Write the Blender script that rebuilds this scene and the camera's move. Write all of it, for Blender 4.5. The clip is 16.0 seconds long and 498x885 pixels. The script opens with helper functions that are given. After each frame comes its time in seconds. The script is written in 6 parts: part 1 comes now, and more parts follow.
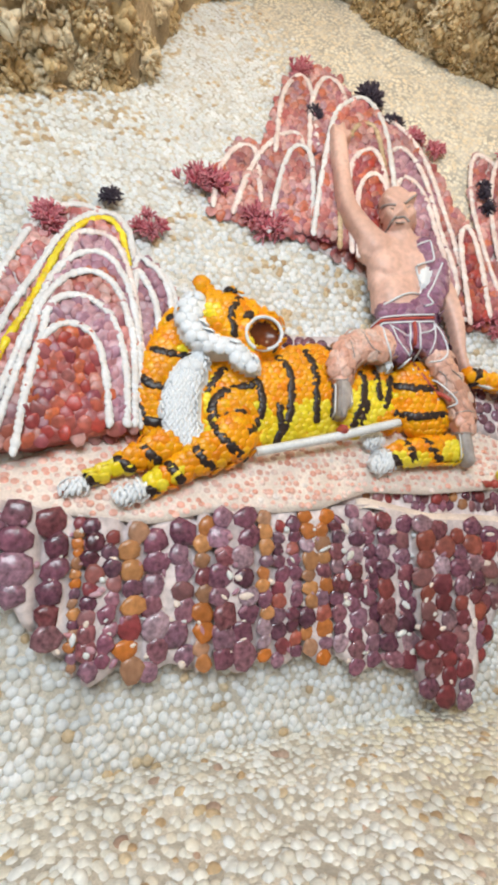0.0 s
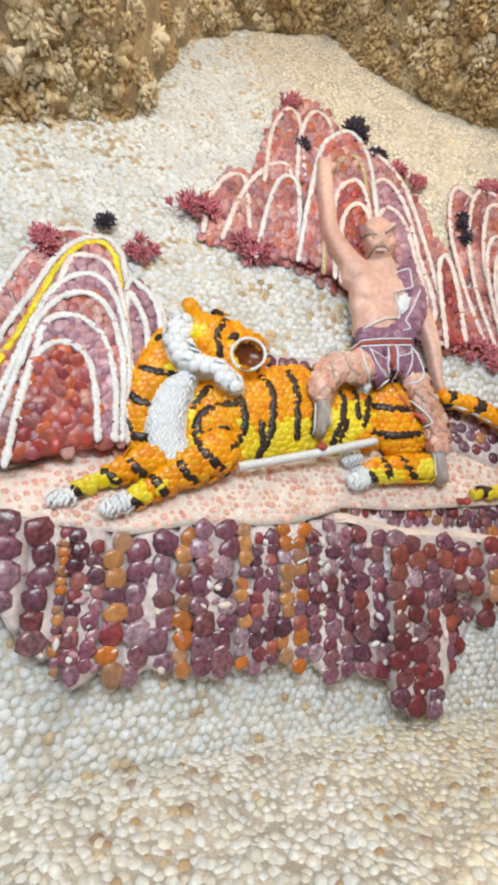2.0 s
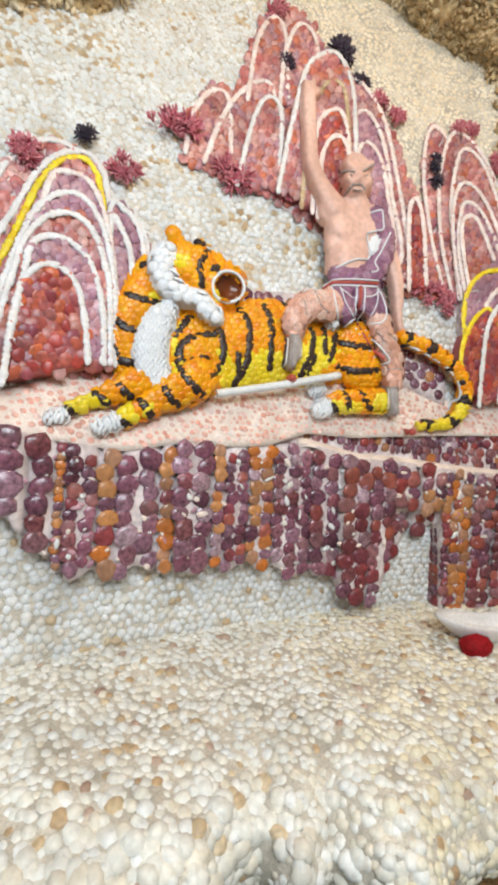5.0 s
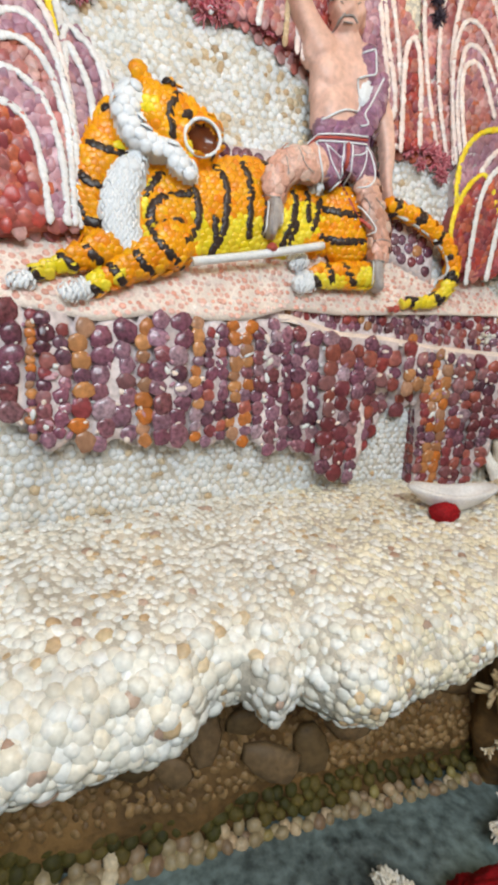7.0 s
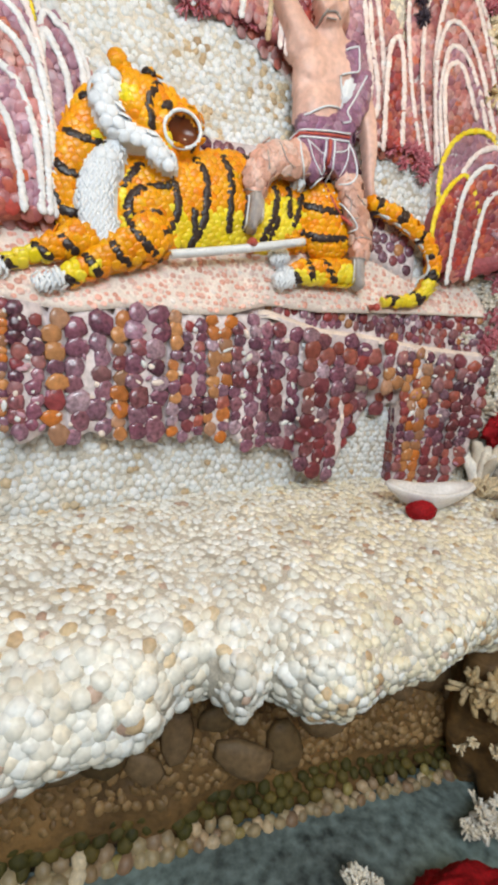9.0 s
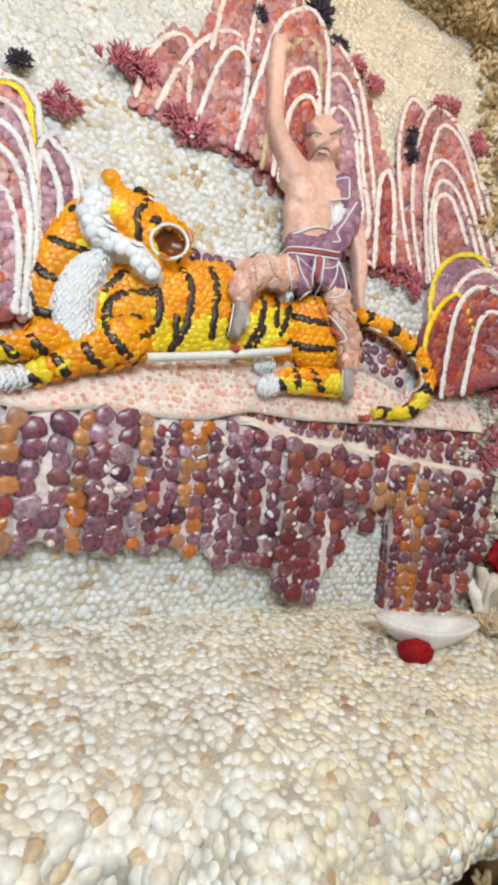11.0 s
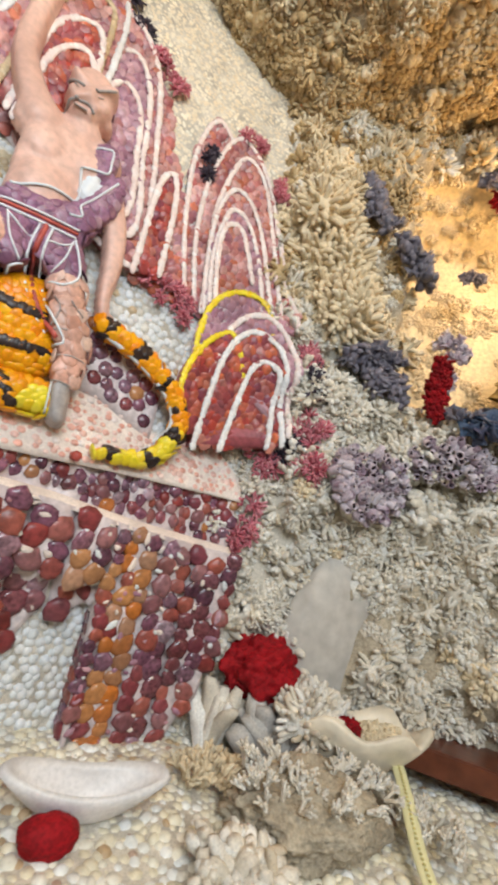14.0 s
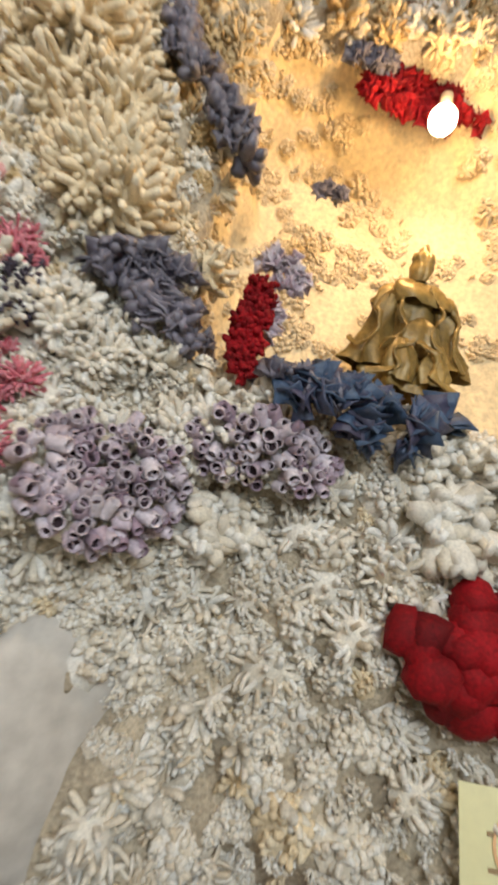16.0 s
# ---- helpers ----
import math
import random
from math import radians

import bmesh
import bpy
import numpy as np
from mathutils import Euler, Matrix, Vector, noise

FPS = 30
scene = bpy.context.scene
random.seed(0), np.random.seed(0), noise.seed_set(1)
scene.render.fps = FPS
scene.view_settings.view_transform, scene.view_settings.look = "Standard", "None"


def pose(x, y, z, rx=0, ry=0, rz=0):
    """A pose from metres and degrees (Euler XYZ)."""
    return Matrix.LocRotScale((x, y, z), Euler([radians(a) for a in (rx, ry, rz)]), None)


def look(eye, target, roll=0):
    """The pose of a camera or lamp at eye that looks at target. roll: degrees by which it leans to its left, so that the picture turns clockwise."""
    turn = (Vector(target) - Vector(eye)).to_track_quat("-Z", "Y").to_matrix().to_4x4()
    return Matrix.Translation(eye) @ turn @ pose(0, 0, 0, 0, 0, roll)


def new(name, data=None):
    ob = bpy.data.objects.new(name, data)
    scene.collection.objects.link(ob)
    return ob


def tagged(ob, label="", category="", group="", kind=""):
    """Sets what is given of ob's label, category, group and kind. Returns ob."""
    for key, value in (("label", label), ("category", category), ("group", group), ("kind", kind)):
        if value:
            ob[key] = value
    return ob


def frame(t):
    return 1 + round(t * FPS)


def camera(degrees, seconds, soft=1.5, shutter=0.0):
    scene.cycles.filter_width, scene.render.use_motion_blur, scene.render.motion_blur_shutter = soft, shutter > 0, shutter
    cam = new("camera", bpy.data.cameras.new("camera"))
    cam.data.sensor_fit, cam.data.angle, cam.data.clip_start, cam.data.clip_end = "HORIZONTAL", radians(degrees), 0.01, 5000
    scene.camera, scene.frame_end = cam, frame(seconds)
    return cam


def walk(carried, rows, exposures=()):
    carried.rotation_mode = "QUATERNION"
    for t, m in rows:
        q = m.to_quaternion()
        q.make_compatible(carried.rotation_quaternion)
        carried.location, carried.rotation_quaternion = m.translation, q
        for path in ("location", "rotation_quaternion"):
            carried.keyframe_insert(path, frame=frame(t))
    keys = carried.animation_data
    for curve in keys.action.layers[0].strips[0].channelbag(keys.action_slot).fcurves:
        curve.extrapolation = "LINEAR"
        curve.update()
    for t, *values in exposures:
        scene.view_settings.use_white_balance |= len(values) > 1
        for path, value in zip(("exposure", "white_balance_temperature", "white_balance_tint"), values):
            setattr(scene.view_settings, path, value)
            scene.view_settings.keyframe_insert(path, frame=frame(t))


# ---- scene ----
cam = camera(55.4, 16.0, soft=3.7, shutter=0.25)
METRES, EYE, TILT, LEAN, TURN = 2.0, 1.5, 6.0, 0.0, 0.0
ROWS = [
    (0.0, 0.0, 0.0, 0.0, -0.0, -0.0, -0.0),
    (0.5, 0.0066, -0.0077, 0.0046, 0.27, 0.65, -0.15),
    (1.0, 0.0097, -0.0146, 0.0109, 0.02, 1.03, -0.5),
    (1.5, 0.0139, -0.0205, 0.0092, -0.21, 1.47, -0.74),
    (2.0, 0.0174, -0.0302, 0.0043, -0.59, 1.51, -0.98),
    (2.5, 0.0162, -0.0489, 0.0152, -1.19, 0.18, -1.43),
    (3.0, 0.0041, -0.0679, 0.0164, -2.71, -0.95, -2.3),
    (3.5, -0.018, -0.0867, 0.029, -4.81, -2.59, -3.57),
    (6.0, -0.0214, -0.1007, -0.0179, -6.93, -12.05, -3.51),
    (6.5, -0.0177, -0.1022, -0.0343, -7.55, -15.14, -3.48),
    (7.0, -0.0126, -0.1023, -0.0397, -8.31, -18.24, -3.65),
    (7.5, -0.0047, -0.1043, -0.049, -8.95, -20.02, -3.76),
    (8.0, 0.0019, -0.1045, -0.0525, -9.37, -20.7, -3.98),
    (8.5, 0.0052, -0.1031, -0.0502, -9.46, -20.13, -4.33),
    (9.0, 0.0058, -0.103, -0.0453, -9.3, -18.21, -4.77),
    (11.5, 0.0999, -0.0148, -0.0257, -7.75, -5.49, -8.18),
    (12.0, 0.1422, 0.0163, -0.0258, -9.82, -4.26, -10.14),
    (12.5, 0.1969, 0.0369, -0.0215, -12.1, -2.84, -11.78),
    (13.0, 0.239, 0.0661, -0.0185, -16.09, -0.68, -13.83),
    (13.5, 0.2645, 0.0935, -0.0247, -21.36, 1.9, -15.7),
    (14.0, 0.2943, 0.1148, -0.0326, -26.49, 4.86, -16.88),
    (14.5, 0.3446, 0.1207, -0.0301, -29.97, 7.15, -17.31),
    (15.0, 0.4185, 0.1308, -0.0139, -32.7, 8.36, -17.58),
    (15.5, 0.5011, 0.1774, 0.0056, -36.0, 9.03, -17.86),
    (16.0, 0.6253, 0.3007, 0.0366, -38.2, 7.53, -17.91),
]
walk(cam, [(t, pose(0, 0, EYE, TILT, LEAN, TURN) @ pose(METRES * x, METRES * y, METRES * z, 90 + pitch, roll, yaw)) for t, x, y, z, yaw, pitch, roll in ROWS])

# ---- world, sun, lights ----
world = bpy.data.worlds.new("world")
scene.world = world
world.use_nodes = True
wn = world.node_tree
sky = wn.nodes.new("ShaderNodeTexSky")
sky.sky_type, sky.sun_disc = "NISHITA", False
sky.sun_elevation, sky.sun_rotation = radians(50), radians(170)
wn.links.new(sky.outputs[0], wn.nodes["Background"].inputs[0])
wn.nodes["Background"].inputs[1].default_value = 0.12


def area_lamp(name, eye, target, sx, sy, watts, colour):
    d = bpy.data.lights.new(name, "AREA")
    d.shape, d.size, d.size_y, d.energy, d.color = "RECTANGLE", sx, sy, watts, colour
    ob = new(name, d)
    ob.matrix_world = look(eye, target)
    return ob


# daylight lamp added high behind the visitor; its real source is unseen
area_lamp("added_daylight_lamp", (0.15, -1.66, 3.05), (0.5, 1.4, 1.6), 2.0, 0.9, 91, (0.87, 0.955, 1.0))
bulb_light = bpy.data.lights.new("niche_bulb_light", "POINT")
bulb_light.energy, bulb_light.color, bulb_light.shadow_soft_size = 11.5, (1.0, 0.64, 0.28), 0.035
pendant_light = bpy.data.lights.new("pendant_bulb_light", "POINT")
pendant_light.energy, pendant_light.color, pendant_light.shadow_soft_size = 32, (1.0, 0.79, 0.56), 0.04


# ---- materials ----
def material(name, colours, rough=0.5, noise_scale=60.0, bump=0.3, mottle=0.25, metal=0.0, spec=0.4, island=True, bump_dist=0.002, sss=0.0):
    """Colours picked piece by piece, with mottling at two scales and fine relief."""
    m = bpy.data.materials.new(name)
    m.use_nodes = True
    nt = m.node_tree
    N, L = nt.nodes, nt.links
    b = N["Principled BSDF"]
    geo, info = N.new("ShaderNodeNewGeometry"), N.new("ShaderNodeObjectInfo")
    add = N.new("ShaderNodeMath")
    add.operation = "ADD"
    fr = N.new("ShaderNodeMath")
    fr.operation = "FRACT"
    L.new(geo.outputs["Random Per Island"], add.inputs[0])
    L.new(info.outputs["Random"], add.inputs[1])
    L.new(add.outputs[0], fr.inputs[0])
    tc = N.new("ShaderNodeTexCoord")
    n1, n2 = N.new("ShaderNodeTexNoise"), N.new("ShaderNodeTexNoise")
    n1.inputs["Scale"].default_value, n1.inputs["Detail"].default_value = noise_scale, 4
    n2.inputs["Scale"].default_value, n2.inputs["Detail"].default_value = noise_scale * 0.08, 3
    geo_pos = geo.outputs["Position"]
    L.new(geo_pos, n1.inputs["Vector"])
    L.new(geo_pos, n2.inputs["Vector"])
    ramp = N.new("ShaderNodeValToRGB")
    els = ramp.color_ramp.elements
    k = len(colours)
    while len(els) < k:
        els.new(0.5)
    for i, c in enumerate(colours):
        els[i].position = i / max(1, k - 1)
        els[i].color = (*c, 1)
    if island:
        L.new(fr.outputs[0], ramp.inputs[0])
    else:
        L.new(n2.outputs["Fac"], ramp.inputs[0])
    mm = N.new("ShaderNodeMath")
    mm.operation = "MULTIPLY"
    L.new(n1.outputs["Fac"], mm.inputs[0])
    L.new(n2.outputs["Fac"], mm.inputs[1])
    mr = N.new("ShaderNodeMapRange")
    mr.inputs["From Min"].default_value, mr.inputs["From Max"].default_value = 0.12, 0.38
    mr.inputs["To Min"].default_value, mr.inputs["To Max"].default_value = 1.0 - mottle, 1.0 + mottle * 0.6
    L.new(mm.outputs[0], mr.inputs["Value"])
    hsv = N.new("ShaderNodeHueSaturation")
    L.new(ramp.outputs[0], hsv.inputs["Color"])
    L.new(mr.outputs[0], hsv.inputs["Value"])
    L.new(hsv.outputs[0], b.inputs["Base Color"])
    b.inputs["Roughness"].default_value = rough
    b.inputs["Metallic"].default_value = metal
    b.inputs["Specular IOR Level"].default_value = spec
    bp = N.new("ShaderNodeBump")
    bp.inputs["Strength"].default_value, bp.inputs["Distance"].default_value = bump, bump_dist
    L.new(n1.outputs["Fac"], bp.inputs["Height"])
    L.new(bp.outputs[0], b.inputs["Normal"])
    return m


M = {}
# mortar tone lowered to put grey shade between the shells
M["mortar"] = material("shaded_shell_mortar", [(0.52, 0.47, 0.39), (0.66, 0.61, 0.53)], 0.85, 180, 0.8, 0.3, island=False)
M["white_shell"] = material("white_shell", [(0.75, 0.77, 0.77), (0.68, 0.70, 0.69), (0.79, 0.81, 0.83), (0.66, 0.63, 0.56), (0.75, 0.77, 0.79)], 0.4, 120, 0.25, 0.18)
# cream shells, their tint also standing for warm light on the upper wall
M["lamplit_cream_shell"] = material("lamplit_cream_shell", [(0.83, 0.76, 0.62), (0.78, 0.66, 0.48), (0.85, 0.80, 0.68)], 0.55, 140, 0.4, 0.2)
M["ledge_shell"] = material("ledge_shell", [(0.80, 0.81, 0.78), (0.74, 0.72, 0.64), (0.83, 0.84, 0.83), (0.78, 0.77, 0.71), (0.70, 0.66, 0.57), (0.82, 0.84, 0.83), (0.76, 0.70, 0.58), (0.80, 0.81, 0.78)], 0.38, 90, 0.25, 0.2)
M["ledge_cream"] = material("yellowish_ledge_shell", [(0.78, 0.73, 0.58), (0.74, 0.67, 0.50), (0.80, 0.77, 0.66)], 0.38, 90, 0.25, 0.2)
M["brown_shell"] = material("dark_brown_shell", [(0.46, 0.32, 0.24), (0.54, 0.40, 0.32), (0.34, 0.21, 0.15)], 0.4, 90, 0.3, 0.3)
M["tan_shell"] = material("tan_shell", [(0.62, 0.48, 0.30), (0.48, 0.33, 0.19), (0.70, 0.58, 0.40)], 0.45, 90, 0.3, 0.3)
M["purple_shell"] = material("purple_scallop", [(0.17, 0.05, 0.08), (0.25, 0.10, 0.15), (0.13, 0.045, 0.075), (0.30, 0.16, 0.22), (0.22, 0.055, 0.065), (0.42, 0.30, 0.36)], 0.22, 90, 0.45, 0.7, spec=0.6)
M["red_scallop"] = material("red_scallop", [(0.46, 0.06, 0.04), (0.30, 0.06, 0.07), (0.58, 0.14, 0.06), (0.40, 0.10, 0.09), (0.26, 0.06, 0.09), (0.52, 0.20, 0.15)], 0.32, 70, 0.3, 0.4)
M["cliff_red"] = material("dark_red_scallop", [(0.27, 0.045, 0.04), (0.21, 0.05, 0.07), (0.36, 0.09, 0.06), (0.30, 0.14, 0.15), (0.19, 0.04, 0.05)], 0.32, 70, 0.3, 0.5)
M["rose_scallop"] = material("rose_scallop", [(0.58, 0.24, 0.21), (0.44, 0.12, 0.12), (0.66, 0.38, 0.34), (0.36, 0.14, 0.18), (0.54, 0.15, 0.08), (0.60, 0.32, 0.30), (0.40, 0.20, 0.26)], 0.34, 70, 0.3, 0.4)
M["mauve_scallop"] = material("mauve_scallop", [(0.42, 0.22, 0.29), (0.33, 0.15, 0.21), (0.54, 0.33, 0.38), (0.46, 0.20, 0.22)], 0.34, 70, 0.3, 0.35)
M["orange_amber"] = material("orange_amber_scallop", [(0.56, 0.17, 0.03), (0.42, 0.15, 0.05), (0.56, 0.26, 0.10), (0.32, 0.15, 0.08), (0.44, 0.24, 0.15)], 0.22, 70, 0.3, 0.35)
M["pink_shell"] = material("pink_bean_shell", [(0.80, 0.50, 0.42), (0.74, 0.36, 0.28), (0.84, 0.66, 0.60), (0.70, 0.32, 0.24), (0.84, 0.76, 0.72)], 0.35, 90, 0.2, 0.25)
M["pink_mortar"] = material("pink_mortar", [(0.80, 0.66, 0.58), (0.84, 0.74, 0.67)], 0.7, 160, 0.7, 0.2, island=False)
M["purple_mortar"] = material("grey_joint_mortar", [(0.50, 0.38, 0.39), (0.82, 0.76, 0.75)], 0.8, 60, 0.8, 0.3, island=False)
M["rim_white"] = material("white_rim_shell", [(0.76, 0.76, 0.77), (0.73, 0.69, 0.67), (0.78, 0.79, 0.81)], 0.4, 120, 0.3, 0.15)
M["bright_white"] = material("bright_white_cowrie", [(0.77, 0.80, 0.84), (0.72, 0.75, 0.79), (0.80, 0.83, 0.87)], 0.35, 120, 0.2, 0.1)
M["rim_pink"] = material("pink_white_rim_shell", [(0.84, 0.74, 0.70), (0.78, 0.62, 0.58), (0.85, 0.80, 0.78)], 0.4, 120, 0.3, 0.15)
M["yellow"] = material("yellow_scallop", [(0.84, 0.64, 0.01), (0.87, 0.72, 0.05), (0.82, 0.54, 0.01)], 0.32, 90, 0.3, 0.2)
M["orange"] = material("orange_scallop", [(0.86, 0.31, 0.004), (0.86, 0.38, 0.005), (0.80, 0.23, 0.004), (0.87, 0.45, 0.01)], 0.32, 90, 0.3, 0.25)
M["black_shell"] = material("black_mussel", [(0.025, 0.014, 0.012), (0.045, 0.025, 0.02), (0.018, 0.012, 0.012)], 0.35, 90, 0.4, 0.3)
M["skin"] = material("flesh_painted_plaster", [(0.68, 0.39, 0.31), (0.78, 0.53, 0.45)], 0.42, 60, 0.2, 0.2, island=False)
M["boot"] = material("grey_boot_shell", [(0.30, 0.26, 0.25), (0.44, 0.40, 0.38)], 0.4, 60, 0.3, 0.3, island=False)
M["robe"] = material("purple_robe_shell", [(0.24, 0.10, 0.17), (0.36, 0.19, 0.27)], 0.35, 60, 0.3, 0.4, island=False)
M["legpink"] = material("pink_scallop_leg", [(0.66, 0.34, 0.25), (0.74, 0.45, 0.36)], 0.4, 60, 0.3, 0.3, island=False)
M["leg_shell"] = material("pink_leg_shell", [(0.66, 0.34, 0.25), (0.74, 0.48, 0.40), (0.60, 0.30, 0.22), (0.76, 0.54, 0.46)], 0.35, 90, 0.3, 0.3)
M["robe_shell"] = material("violet_robe_shell", [(0.22, 0.09, 0.16), (0.33, 0.17, 0.25), (0.27, 0.12, 0.22), (0.38, 0.24, 0.30)], 0.33, 90, 0.3, 0.4)
M["red_trim"] = material("red_trim", [(0.45, 0.06, 0.05), (0.55, 0.12, 0.09)], 0.4, 60, 0.3, 0.3, island=False)
M["mouth"] = material("dark_red_mouth", [(0.13, 0.025, 0.008), (0.26, 0.07, 0.015)], 0.22, 60, 0.3, 0.3, island=False)
M["coral_white"] = material("white_coral", [(0.79, 0.74, 0.65), (0.71, 0.64, 0.52), (0.82, 0.80, 0.75), (0.64, 0.54, 0.40)], 0.7, 200, 0.8, 0.25)
M["coral_cream"] = material("cream_coral", [(0.78, 0.66, 0.46), (0.72, 0.58, 0.38), (0.80, 0.70, 0.52)], 0.8, 200, 0.8, 0.25)
M["coral_brown"] = material("tan_brown_coral", [(0.62, 0.46, 0.25), (0.50, 0.35, 0.17), (0.70, 0.55, 0.33), (0.42, 0.29, 0.15)], 0.85, 160, 0.9, 0.3)
# base rock darkened so the gaps between corals look like shaded crevices
M["shaded_coral_base"] = material("coral_rock", [(0.38, 0.31, 0.22), (0.52, 0.45, 0.34)], 0.9, 120, 1.0, 0.4, island=False, bump_dist=0.006)
M["ceiling_rock"] = material("grotto_ceiling_rock", [(0.40, 0.31, 0.20), (0.55, 0.44, 0.29)], 0.9, 90, 1.0, 0.4, island=False, bump_dist=0.008)
M["coral_pink"] = material("pink_red_coral", [(0.56, 0.14, 0.18), (0.68, 0.29, 0.33), (0.46, 0.07, 0.11)], 0.75, 160, 0.6, 0.3)
M["coral_red"] = material("deep_red_coral", [(0.24, 0.002, 0.006), (0.31, 0.004, 0.009), (0.16, 0.002, 0.005)], 0.75, 150, 0.5, 0.5, spec=0.25, bump_dist=0.003)
M["coral_black"] = material("black_coral", [(0.045, 0.032, 0.05), (0.09, 0.07, 0.10)], 0.6, 160, 0.6, 0.3)
M["coral_grey"] = material("grey_violet_shell", [(0.16, 0.15, 0.18), (0.22, 0.20, 0.24), (0.11, 0.10, 0.13)], 0.45, 90, 0.5, 0.35)
M["coral_blue"] = material("dark_blue_coral", [(0.045, 0.075, 0.135), (0.065, 0.105, 0.18), (0.07, 0.06, 0.10)], 0.5, 110, 0.6, 0.35)
M["barnacle"] = material("lilac_barnacle", [(0.50, 0.40, 0.46), (0.68, 0.61, 0.65), (0.32, 0.22, 0.28)], 0.6, 130, 0.6, 0.3)
# near-black that paints the shade down the barnacle hollows
M["hole"] = material("barnacle_hole_shade", [(0.025, 0.012, 0.016), (0.04, 0.02, 0.025)], 0.8, 60, 0.2, 0.2)
M["floor"] = material("speckled_concrete", [(0.09, 0.125, 0.125), (0.22, 0.27, 0.26), (0.13, 0.18, 0.175), (0.25, 0.27, 0.25)], 0.5, 28, 0.5, 0.8, island=False)
# damp rock and stones, their colours also darkened for shade under the lip
M["recess"] = material("damp_shaded_brown_rock", [(0.10, 0.052, 0.018), (0.25, 0.14, 0.05)], 0.6, 40, 0.8, 0.5, island=False, bump_dist=0.006)
M["stone"] = material("rounded_shaded_brown_stone", [(0.17, 0.105, 0.05), (0.25, 0.16, 0.085), (0.12, 0.075, 0.03)], 0.6, 50, 0.6, 0.4)
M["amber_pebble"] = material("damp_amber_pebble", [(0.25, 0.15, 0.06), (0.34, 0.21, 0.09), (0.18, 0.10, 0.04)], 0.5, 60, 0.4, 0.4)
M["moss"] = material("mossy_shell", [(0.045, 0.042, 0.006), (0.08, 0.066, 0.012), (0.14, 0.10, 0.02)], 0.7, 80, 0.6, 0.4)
M["kerb_shell"] = material("beige_kerb_shell", [(0.30, 0.22, 0.12), (0.38, 0.30, 0.17), (0.25, 0.15, 0.09), (0.34, 0.28, 0.09)], 0.45, 60, 0.3, 0.3)
M["plaster"] = material("cream_plaster", [(0.66, 0.60, 0.50), (0.72, 0.67, 0.58)], 0.85, 30, 0.4, 0.15, island=False)
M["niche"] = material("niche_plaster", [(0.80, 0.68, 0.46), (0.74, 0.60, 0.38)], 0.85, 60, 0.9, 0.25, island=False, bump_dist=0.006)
M["gold"] = material("aged_gilt_wood", [(0.20, 0.125, 0.032), (0.38, 0.25, 0.08)], 0.38, 70, 0.8, 0.45, metal=0.15, island=False)
M["wood"] = material("dark_red_lacquered_wood", [(0.10, 0.030, 0.016), (0.15, 0.045, 0.022)], 0.3, 25, 0.15, 0.35, island=False)
M["paper"] = material("pale_yellow_paper", [(0.80, 0.76, 0.42), (0.82, 0.79, 0.50)], 0.8, 40, 0.1, 0.06, island=False)
M["ink"] = material("brown_print_ink", [(0.30, 0.20, 0.10), (0.36, 0.25, 0.14)], 0.8, 60, 0.1, 0.2)
M["stamp"] = material("orange_stamp_ink", [(0.74, 0.42, 0.20), (0.78, 0.48, 0.26)], 0.8, 60, 0.1, 0.2)
# plain grey for the lump that fills a blurred patch
M["grey_filler"] = material("smooth_grey_filler", [(0.46, 0.43, 0.39), (0.60, 0.56, 0.51)], 0.85, 25, 0.3, 0.2, island=False)
M["clam"] = material("cream_clam_shell", [(0.78, 0.66, 0.48), (0.84, 0.78, 0.66)], 0.4, 20, 0.3, 0.25, island=False)
M["greycoral"] = material("grey_finger_coral", [(0.46, 0.43, 0.40), (0.54, 0.51, 0.47)], 0.8, 160, 0.6, 0.25)
M["yellow_strap"] = material("yellow_beaded_strap", [(0.66, 0.58, 0.24), (0.58, 0.48, 0.18)], 0.5, 90, 0.3, 0.3)
bm_ = bpy.data.materials.new("bulb_glow")
bm_.use_nodes = True
bm_.node_tree.nodes["Principled BSDF"].inputs["Emission Color"].default_value = (1.0, 0.80, 0.50, 1)
bm_.node_tree.nodes["Principled BSDF"].inputs["Emission Strength"].default_value = 25
M["bulb"] = bm_

# ---- the form of the relief wall: a shallow bay ----
rnd = random.Random(7)


def wall_y(x, z):
    q, k = z - 1.5, max(0.0, x - 1.0)
    return 1.300 + 0.3473 * x + 0.1444 * q - 0.1075 * x * x + 0.0567 * q * q - 0.0894 * x * q - 0.3049 * k * k


def lerp(x, pts):
    """Piecewise straight line through (x, y) pairs."""
    if x <= pts[0][0]:
        return pts[0][1]
    for (a, p), (b, q) in zip(pts, pts[1:]):
        if x <= b:
            return p + (q - p) * (x - a) / max(1e-6, b - a)
    return pts[-1][1]


def smooth(a, b, x):
    s = min(1.0, max(0.0, (x - a) / (b - a)))
    return s * s * (3 - 2 * s)


def niche_depth(x, z):
    """How far the lamp-lit niche goes in behind the coral wall."""
    return 0.42 * smooth(1.60, 1.78, x + 0.05 * noise.noise((x * 6, z * 6, 3))) * smooth(1.96, 2.0, z) * (1 - smooth(2.86, 3.12, z - 0.06 * noise.noise((x * 5, z * 5, 9))))


def rough_bulge(x, z):
    """The coral part of the wall stands out in uneven swellings."""
    s = smooth(1.12, 1.35, x) * (1 - smooth(0.02, 0.12, niche_depth(x, z)))
    return s * (0.035 + 0.075 * noise.noise((x * 3.1, z * 3.1, 1)) + 0.055 * noise.noise((x * 9, z * 9, 5)))


